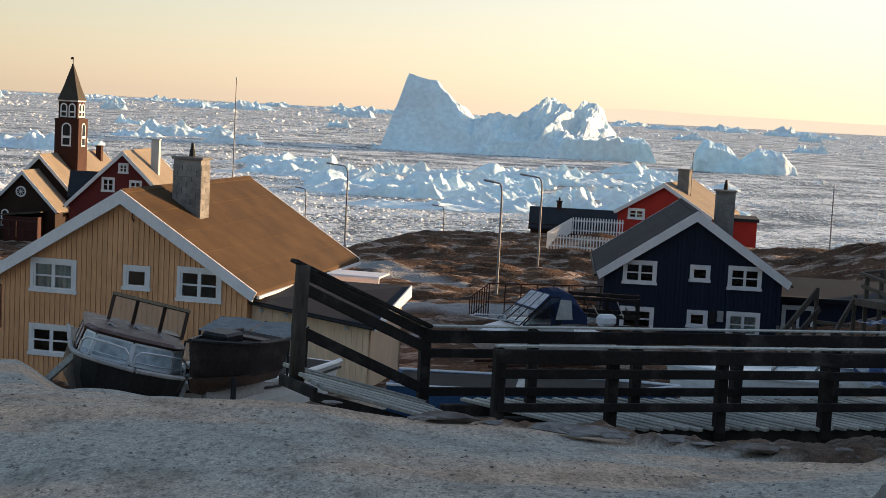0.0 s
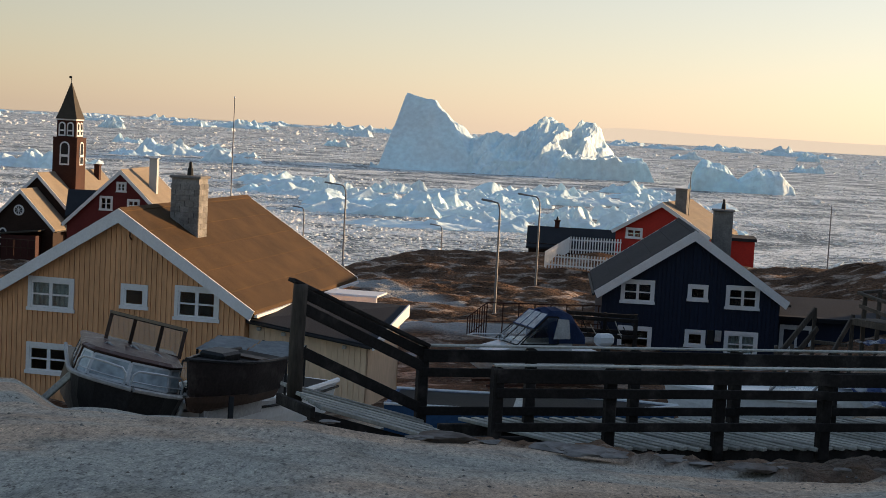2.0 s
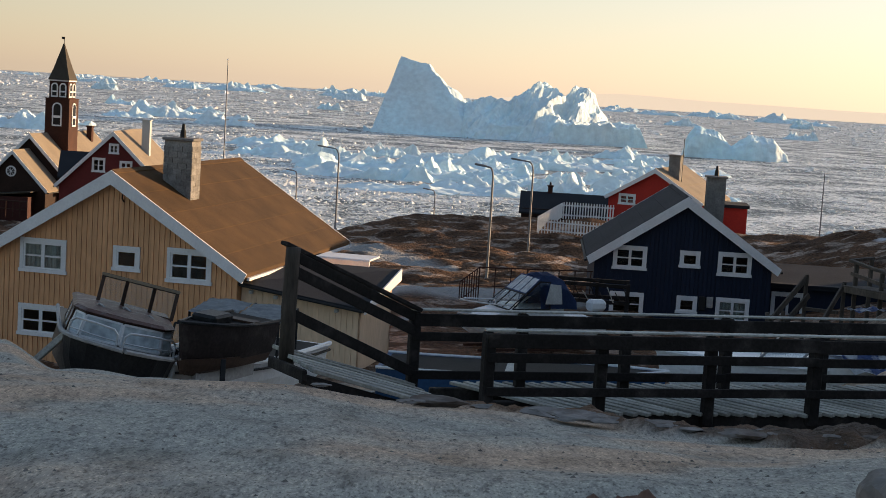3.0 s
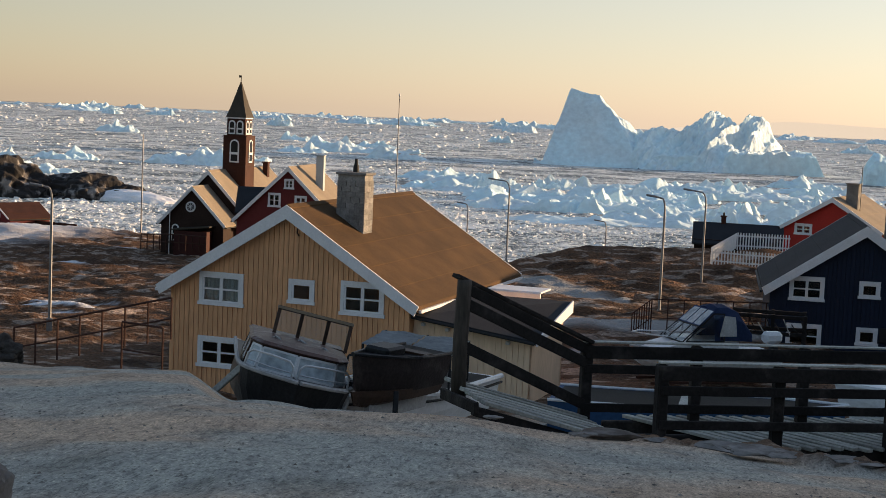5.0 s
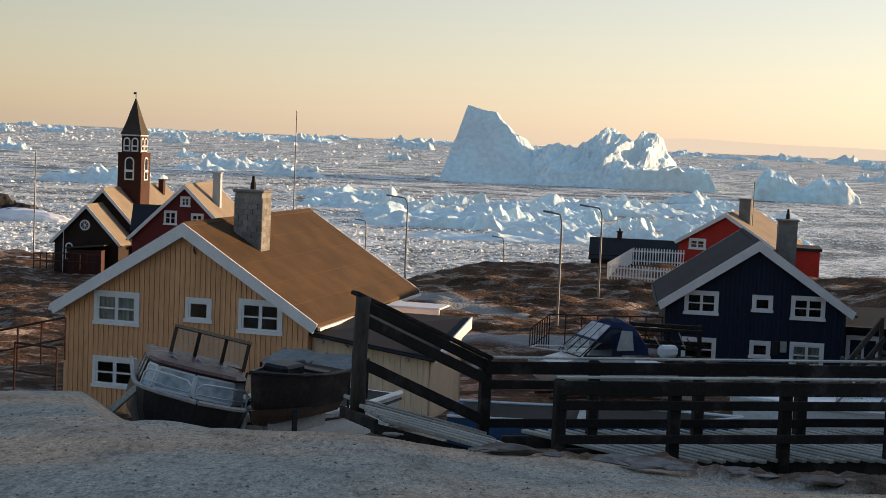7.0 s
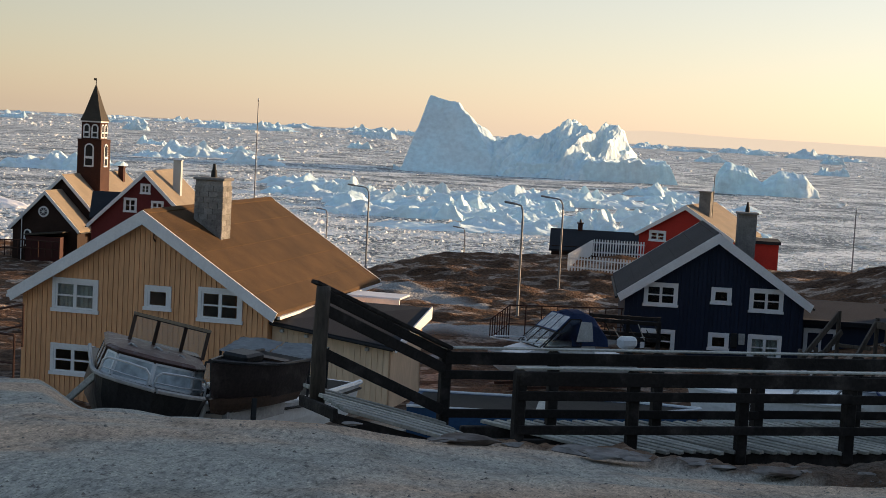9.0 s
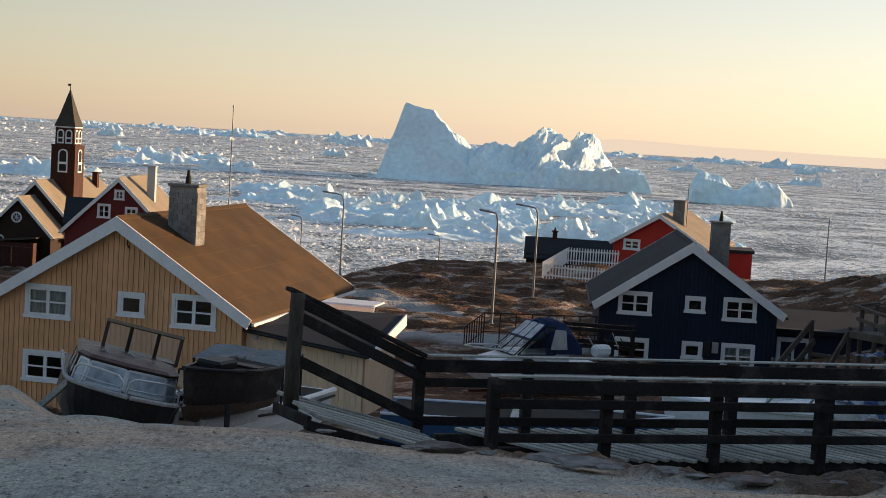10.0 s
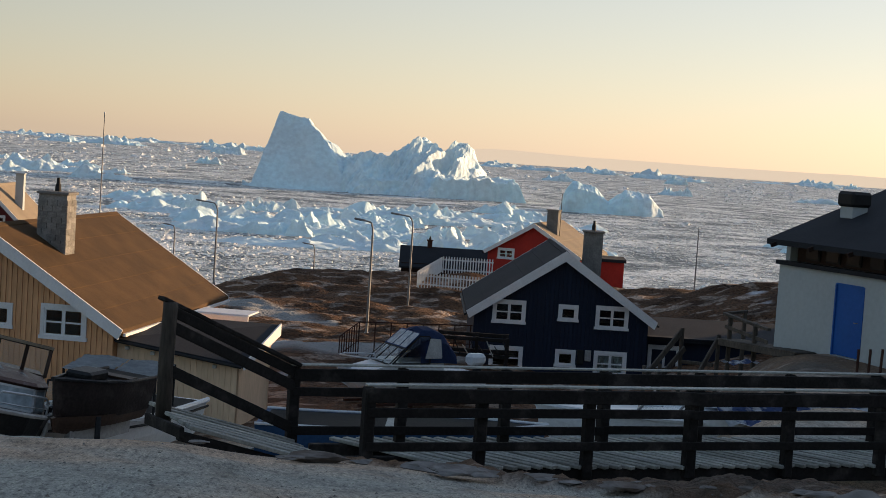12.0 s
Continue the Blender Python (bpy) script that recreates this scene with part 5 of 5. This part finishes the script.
# white motorboat by the road
mb = thing("motorboat", "white motorboat with a navy canvas cockpit cover", "boat", pose(3.9, 58.6, 16.30, 0, 0, -66), "boats on the gravel")
part("hull", hull_mesh(5.6, 2.3, 0.98, bluff=2.4), M_BOATWHITE, mb, "white hull")
part("gunwale", gunwale(nb(), 5.6, 2.34, 0.98, 2.4, 0.05), M_BOATGREY, mb)
bm = nb()
prism(bm, [(-2.2, 1.2), (-0.9, 1.52), (1.0, 1.52), (1.0, 1.08), (-2.4, 1.13)], -0.85, 0.85)
part("foredeck", bm, M_BOATWHITE, mb).matrix_local = pose(0, 0, 0, 0, 0, 90)
sx = lambda u, v: (-0.95 + 1.9 * u + (0.15 - 0.3 * u) * v, -1.45 + 1.35 * v, 1.46 + 1.17 * v)
for u0, u1 in ((0, 0.33), (0.33, 0.67), (0.67, 1)):
    framed(mb, "windscreen", (sx(u0, 0), sx(u1, 0), sx(u1, 0.5), sx(u0, 0.5)), 0.05, M_SOOT, M_PANE)
    framed(mb, "vinyl_panel", (sx(u0, 0.53), sx(u1, 0.53), sx(u1, 1), sx(u0, 1)), 0.04, M_CANVAS, M_BOATPANE)
for side in (-1, 1):
    framed(mb, "side_screen", ((side * 0.96, -1.3, 1.48), (side * 0.98, 0.3, 1.48), (side * 0.88, 0.3, 2.52), (side * 0.8, -0.1, 2.52)), 0.05, M_SOOT, M_PANE)
bm = nb()
arch = [(-0.98, 1.5), (-0.9, 2.35), (-0.55, 2.72), (0, 2.82), (0.55, 2.72), (0.9, 2.35), (0.98, 1.5)]
prof = ((-0.1, 0.92), (0.15, 1.0), (0.6, 0.99), (1.05, 0.86), (1.5, 0.35))
rows_ = [[bm.verts.new((x, y, 1.45 + (z - 1.45) * k)) for x, z in arch] for y, k in prof]
for r0, r1 in zip(rows_, rows_[1:]):
    for j in range(len(arch) - 1):
        bm.faces.new((r0[j], r0[j + 1], r1[j + 1], r1[j]))
bm.faces.new(rows_[-1])
bmesh.ops.solidify(bm, geom=bm.faces[:], thickness=0.03)
cover = part("canvas_cover", bm, M_CANVAS, mb, "navy canvas cockpit cover")
for side in (-1, 1):
    for y0, y1 in ((0.15, 0.72),):
        part("clear_panel", prism(nb(), [(y0 - 0.05, 1.68), (y1 + 0.1, 1.68), (y1, 2.42), (y0 + 0.12, 2.46)], -0.02, 0.02), M_CURTAIN, cover, "milky clear panel").matrix_local = pose(side * 0.985, 0, 0, 0, 0, 90)
part("bow_rail", tube(nb(), ((-0.95, -0.9, 1.2), (-0.9, -1.2, 1.6), (-0.55, -2.6, 1.7), (0, -3.1, 1.73), (0.55, -2.6, 1.7), (0.9, -1.2, 1.6), (0.95, -0.9, 1.2)), 0.03, 6), M_CHROME, mb)
motor = part("outboard", box(nb(), -0.16, 0.16, 2.85, 3.15, 0.3, 1.25, 0.05), M_SOOT, mb, "dark outboard motor")
part("cowling", box(nb(), -0.24, 0.24, 2.5, 3.3, 1.25, 1.72, 0.13), M_BOATWHITE, motor, "white rounded cowling")
part("trailer", box(box(nb(), -0.7, -0.6, -2.5, 3.0, -0.2, -0.1), 0.6, 0.7, -2.5, 3.0, -0.2, -0.1), M_RUST, mb)

# dark timber cradle behind it
cradle = thing("boat_cradle", "dark timber boat cradle with leaning slats", "cradle", pose(6.9, 63.0, 16.0, 0, 0, -6))
for z in (0.5, 1.5, 2.2):
    part("beam", beam(nb(), (-1.6, 0, z), (1.3, 0, z), 0.12, 0.16, bevel=0.02), M_FENCE, cradle)
    part("beam", beam(nb(), (-1.6, 1.6, z), (1.3, 1.6, z), 0.12, 0.16, bevel=0.02), M_FENCE, cradle)
for i in range(9):
    x = -1.5 + i * 0.34
    part("slat", beam(nb(), (x - 0.12, -0.1, 2.15 - 0.2 * (i % 2)), (x + 0.18, -0.1, 1.5), 0.09, 0.04, bevel=0.01), M_DECK if i % 3 == 0 else M_FENCE, cradle)
for x in (-1.6, 0, 1.3):
    part("post", beam(nb(), (x, 0, -0.6), (x, 0, 2.3), 0.14, 0.14, (0, 1, 0)), M_FENCE, cradle)
    part("post", beam(nb(), (x, 1.6, -0.6), (x, 1.6, 2.3), 0.14, 0.14, (0, 1, 0)), M_FENCE, cradle)

# boats beyond the boardwalk
blue = thing("rowing_boat", "long blue-hulled rowing boat with a white gunwale", "boat", pose(1.5, 25.4, 20.46, 0, 0, 84), "boats on the gravel")
part("hull", hull_mesh(4.6, 1.5, 0.85, bluff=2.6, rise=0.5), M_BLUE, blue, "blue painted hull")
part("gunwale", gunwale(nb(), 4.6, 1.54, 0.85, 2.6, 0.028), M_BOATWHITE, blue)
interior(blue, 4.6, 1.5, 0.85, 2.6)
part("thwart", box(nb(), -0.66, 0.66, -0.1, 0.15, 0.9, 0.94), M_DECK, blue)
skiff = thing("motorboat", "open white motorboat lying below the boardwalk", "boat", pose(7.2, 29.9, 19.95, 0, 0, -78), "boats on the gravel")
part("hull", hull_mesh(5.0, 1.9, 1.0, bluff=2.4), M_BOATWHITE, skiff)
part("gunwale", gunwale(nb(), 5.0, 1.94, 1.0, 2.4, 0.05), M_BOATWHITE, skiff)
for side in (-1, 1):
    framed(skiff, "windscreen", ((0, -0.6, 1.1), (side * 0.8, -0.2, 1.1), (side * 0.75, 0.1, 1.4), (0, -0.3, 1.4)), 0.04, M_STEEL, M_PANE)
covered = thing("covered_boat", "boat under a crumpled blue and white tarpaulin", "boat", pose(9.9, 29.6, 20.15, 0, 0, -80), "boats on the gravel")
part("hull", hull_mesh(4.6, 1.9, 0.9, bluff=2.4), M_BOATWHITE, covered)
bm = nb()
gx = [[bm.verts.new((x * 1.0, y, 0.95 + 0.32 * (1 - abs(x)) + 0.05 * math.sin(9 * y + 5 * x))) for x in (-1, -0.66, -0.33, 0, 0.33, 0.66, 1)] for y in (k * 0.2 - 2.0 for k in range(21))]
for r0, r1 in zip(gx, gx[1:]):
    for j in range(6):
        bm.faces.new((r0[j], r0[j + 1], r1[j + 1], r1[j]))
bmesh.ops.solidify(bm, geom=bm.faces[:], thickness=0.02)
part("tarpaulin", bm, M_TARPBLUE, covered, "crumpled blue and white tarpaulin")
crate = thing("fish_crate", "grey plastic crate on the ground below the boardwalk", "crate", pose(4.6, 29.0, 19.1, 0, 0, 8))
part("body", box(nb(), -0.7, 0.7, -0.5, 0.5, -0.3, 0.75, 0.04), M_BOATGREY, crate)
part("rim", box(nb(), -0.76, 0.76, -0.56, 0.56, 0.75, 0.85, 0.02), M_BOATGREY, crate)
part("slat", box(nb(), -0.5, 0.5, -0.56, -0.5, 0.2, 0.4), M_VARNISH, crate)


rng2 = random.Random(12)
for i in range(14):
    x, y = rng2.uniform(-1.0, 6.5), rng2.uniform(26.5, 40)
    z = float(ground_z(x, y)) + 0.16
    pl = thing("loose_plank", "loose weathered plank lying in the boat yard", "plank", pose(x, y, z, 0, rng2.uniform(-4, 4), rng2.uniform(-25, 25)), "loose planks")
    part("board", beam(nb(), (-rng2.uniform(0.5, 1.3), 0, 0), (rng2.uniform(0.5, 1.3), 0, 0), 0.2, 0.08, bevel=0.01), (M_DECK, M_FENCE, M_WHITE)[i % 3], pl)


# ---- rocks ----
def rock_mesh(name, sx, sy, sz, seed, material, sub=3, rough=0.35):
    bm = nb()
    bmesh.ops.create_icosphere(bm, subdivisions=sub, radius=1.0)
    noise.seed_set(seed)
    for v in bm.verts:
        p = v.co.copy()
        k = 1 + rough * noise.noise(p * 1.3 + Vector((seed, 0, 0))) + rough * 0.45 * noise.noise(p * 3.1 + Vector((0, seed, 0))) + rough * 0.2 * noise.noise(p * 8.0)
        v.co = Vector((p.x * sx, p.y * sy, p.z * sz)) * k
    me = bpy.data.meshes.new(name)
    bm.to_mesh(me)
    bm.free()
    me.materials.append(material)
    return me


def rock(x, y, z, sx, sy, sz, seed, label, material=None, sub=4, turn=0, rough=0.35, cat="rock"):
    ob = new("rock", rock_mesh("rock", sx, sy, sz, seed, material or M_ROCK, sub, rough))
    ob.matrix_world = pose(x, y, z, 0, 0, turn)
    return tagged(ob, label, cat, "rocks about the yard")


rock(2.52, 6.7, 24.0, 0.45, 0.5, 0.5, 3, "large grey boulder at the edge of the gravel", sub=5)
rock(0.75, 5.5, 24.15, 0.24, 0.26, 0.37, 5, "reddish brown boulder half sunk in the gravel", M_REDROCK, sub=5)
rock(-3.45, 7.35, 23.78, 0.4, 0.45, 0.36, 8, "pale grey boulder in the gravel", sub=5)
rock(-11.9, 28.6, 20.8, 0.45, 0.45, 0.36, 11, "dark angular boulder on the bank", M_DARKROCK, rough=0.55)
rock(-12.7, 28.4, 20.85, 0.4, 0.4, 0.16, 12, "low dark boulder on the bank", M_DARKROCK, rough=0.5)
for i, (x, y, s) in enumerate(((-9.9, 29.2, 1.2), (-8.9, 29.6, 0.8), (-10.9, 29.2, 0.9))):
    rock(x, y, 20.2, s, 0.7, 0.3, 20 + i, "low gravel-covered hump along the bank", M_ROCK, rough=0.3)
rng = random.Random(5)
for i in range(26):
    x, y = rng.uniform(-1.6, 7.0), rng.uniform(24, 44)
    s = rng.uniform(0.15, 0.55)
    rock(x, y, float(ground_z(x, y)) + s * 0.1, s, s * 0.9, s * 0.6, 40 + i, "rough stone in the boat yard", M_ROCK if i % 3 else M_DARKROCK, sub=2, rough=0.5)
for i in range(12):
    x, y = rng.uniform(-1.5, 5.0), rng.uniform(26, 42)
    s = rng.uniform(0.4, 1.1)
    ob = rock(x, y, float(ground_z(x, y)) + 0.02, s, s * 0.8, 0.12, 80 + i, "patch of old snow among the stones", M_SNOW, sub=3, rough=0.5, cat="snow patch")
    ob.name = "snow_patch"
    ob["group"] = "snow patches"
for i in range(64):
    x = rng.uniform(-1.6, 10.5)
    y = 17.6 + 0.25 * x - rng.uniform(0.0, 1.0) ** 2 * 2.2 if i % 2 else max(18.4 - 1.05 * (x - 0.6), 12.6) + rng.uniform(0.0, 0.9)
    s = rng.uniform(0.03, 0.08) + (0.03 if i % 9 == 0 else 0.0)
    rock(x, y, float(ground_z(x, y)) + 0.07, s * 3.2, s * 2.0, s * 0.5, 120 + i, "rough grey stone in the bank by the boardwalk", M_ROCK, sub=2, rough=0.55)
M_ISLET = M_BROWNROCK
for x, y, sx_, sy_, sz_, sd in ((-158, 372, 18, 14, 10.3, 61), (-137, 378, 12, 11, 6.4, 62), (-127, 380, 8, 8, 4.2, 63)):
    ob = rock(x, y, -1.0, sx_, sy_, sz_, sd, "dark bare rock islet off the shore", M_ISLET, sub=6, rough=0.42)
    ob.name = "islet"
    ob["group"] = "shore rocks"
ob = rock(-121, 373, -1.0, 12, 6, 3.6, 66, "snow drift along the islet's flank", M_SNOW, sub=4, rough=0.2, cat="snow patch")
ob.name, ob["group"] = "snow_patch", "snow patches"

# huts on the shore
hut = house("hut", "small red hut with a brown roof and round window", pose(-78.0, 186, 8.6, 0, 0, -38), 3.1, 1.5, 3.3, 5.5, M_DARKRED, M_TOWER, (), over=0.3, barge=0.2, group="huts on the shore")
part("round_window", prism(nb(), [(0.75 * math.cos(a), 1.75 + 0.7 * math.sin(a)) for a in (2 * math.pi * k / 16 for k in range(16))], -0.1, 0.0), M_WHITE, hut)
hut2 = house("hut", "orange-red hut at the edge of the snow", pose(-89.4, 183, 9.4, 0, 0, -40), 2.8, 2.2, 4.0, 6.0, M_RED, M_TOWER, (), over=0.3, barge=0.2, group="huts on the shore")
pier = thing("pier", "dark timber pier rail beside the red hut", "pier", pose(-73.4, 187, 8.4, 0, 0, -20))
for i in range(6):
    part("post", box(nb(), i * 1.3 - 0.08, i * 1.3 + 0.08, -0.08, 0.08, -1, 1.4), M_TOWER, pier)
part("rail", box(nb(), -0.2, 6.8, -0.06, 0.06, 0.5, 1.4), M_TOWER, pier)

# hills across the water
u = np.linspace(-0.55, 0.75, 260)
top = 12 + 30 * np.clip((u - 0.02) / 0.09, 0, 1) - 8 * np.clip((u - 0.12) / 0.06, 0, 1) + 2.5 * fbm(u * 40, u * 11, 71)
top = np.where(u < 0.05, top * np.clip((u + 0.02) / 0.07, 0, 1) - 4, top)
v = [(4700 * math.sin(a), 4700 * math.cos(a), -5) for a in u] + [(4760 * math.sin(a), 4760 * math.cos(a), h) for a, h in zip(u, top)]
me = bpy.data.meshes.new("backdrop")
me.from_pydata(v, [], [(i, i + 1, len(u) + i + 1, len(u) + i) for i in range(len(u) - 1)])
me.materials.append(M_HILLGLOW)
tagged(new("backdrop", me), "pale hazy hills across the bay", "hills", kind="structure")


# ---- drifting bergs ----
def small_berg(x, y, w, h, seed, label):
    """A low heap of tilted broken blocks."""
    rs_ = np.random.RandomState(seed)
    depth, nx, ny = w * rs_.uniform(0.4, 0.7), 70, 36
    gx, gy = np.meshgrid(np.linspace(-0.5, 0.5, nx) * w, np.linspace(-0.5, 0.5, ny) * depth, indexing="ij")
    z = np.full_like(gx, -0.4)
    for k in range(rs_.randint(7, 13)):
        cx, cy, a = rs_.uniform(-0.34, 0.34) * w, rs_.uniform(-0.3, 0.3) * depth, rs_.uniform(0, np.pi)
        p, q = (gx - cx) * np.cos(a) + (gy - cy) * np.sin(a), (gy - cy) * np.cos(a) - (gx - cx) * np.sin(a)
        ra, rb = w * rs_.uniform(0.10, 0.24), depth * rs_.uniform(0.16, 0.34)
        top = h * (rs_.uniform(0.25, 0.75) if k else 1.0)
        sides = np.minimum(np.minimum((1 - p / ra) * rs_.uniform(0.6, 1.3), (1 + p / ra) * rs_.uniform(0.6, 1.3)), np.minimum((1 - q / rb) * rs_.uniform(0.6, 1.3), (1 + q / rb) * rs_.uniform(0.6, 1.3)))
        z = np.maximum(z, top * np.minimum(sides, 1 + rs_.uniform(-0.35, 0.35) * p / ra + rs_.uniform(-0.35, 0.35) * q / rb))
    z = np.maximum(z, 0.3 * h * (1 - (gx / w * 2.2) ** 2 - (gy / depth * 2.2) ** 2))
    z = np.minimum(z, np.minimum((0.5 * depth - np.abs(gy)) * 1.6, (0.5 * w - np.abs(gx)) * 1.6) - 0.4)
    s = w / 9
    rubble = fbm(gx / s * 2.5, gy / s * 2.5, seed + 1, 4)
    z = np.where(z > -0.2, z + 0.14 * h * rubble + 0.22 * h * (0.6 - np.abs(fbm(gx / s * 1.1, gy / s * 1.1, seed + 2, 3))), z)
    me = grid_mesh("iceberg", np.stack([gx + 0.15 * s * rubble, gy + 0.15 * s * rubble, z], -1).reshape(-1, 3), nx, ny)
    for p in me.polygons:
        p.use_smooth = False
    me.materials.append(M_ICE)
    ob = new("iceberg", me)
    ob.matrix_world = pose(x, y, 0)
    return tagged(ob, label, "iceberg", "icebergs in the bay")


rs = np.random.RandomState(17)
for i in range(64):     # the pack before the great berg
    d = rs.uniform(370, 620)
    a = rs.uniform(-0.12, 0.16)
    small_berg(d * math.sin(a), d * math.cos(a), rs.uniform(12, 40), rs.uniform(2.2, 6.5), 200 + i, "ragged blue-white berg drifting in the pack")
for i in range(30):     # all over the bay
    d = 1 / rs.uniform(1 / 3000, 1 / 450)
    a = rs.uniform(-0.46, 0.42)
    k = 0.6 + d / 900
    small_berg(d * math.sin(a), d * math.cos(a), rs.uniform(9, 24) * k, rs.uniform(2.0, 5.5) * k, 300 + i, "small white berg drifting in the bay")
for i in range(84):     # the broken skyline
    d, a = rs.uniform(2600, 4300), rs.uniform(-0.47, 0.10) if i % 4 else rs.uniform(0.1, 0.42)
    small_berg(d * math.sin(a), d * math.cos(a), rs.uniform(30, 130), rs.uniform(6, 17), 500 + i, "low white berg on the horizon")
for a, d, w, h in ((-0.22, 1900, 36, 19), (-0.062, 2300, 56, 16), (0.232, 2200, 36, 17), (-0.175, 900, 60, 12), (-0.27, 640, 45, 11), (-0.245, 700, 30, 8)):
    small_berg(d * math.sin(a), d * math.cos(a), w, h, 400 + int(d), "peaked white berg far out in the bay")


# ---- loose gravel ----
def build_pebbles(count=4000):
    rs = np.random.RandomState(3)
    a, r = rs.uniform(-0.5, 0.42, count), 5.0 + 14 * rs.power(1.3, count)
    x, y = r * np.sin(a), r * np.cos(a)
    z = ground_z(x, y) + 0.06 * fbm(x / 1.2, y / 1.2, 5) + 0.035 * fbm(x / 0.4, y / 0.4, 6, 3)
    s = 0.005 + 0.018 * rs.rand(count) ** 6
    octa = np.array([(1, 0, 0), (0, 1, 0), (-1, 0, 0), (0, -1, 0), (0, 0, 0.7), (0, 0, -0.6)])
    v = (np.stack([x, y, z], -1)[:, None] + octa[None] * (s[:, None, None] * rs.uniform(0.6, 1.4, (count, 6, 1)))).reshape(-1, 3)
    tri = np.array([(0, 1, 4), (1, 2, 4), (2, 3, 4), (3, 0, 4), (1, 0, 5), (2, 1, 5), (3, 2, 5), (0, 3, 5)])
    f = (np.arange(count)[:, None, None] * 6 + tri[None]).reshape(-1, 3)
    me = bpy.data.meshes.new("loose_gravel")
    me.from_pydata(v.tolist(), [], f.tolist())
    me.materials.append(M_ROCK)
    tagged(new("loose_gravel", me), "loose grey gravel strewn over the yard", "gravel", kind="stuff")


build_pebbles()
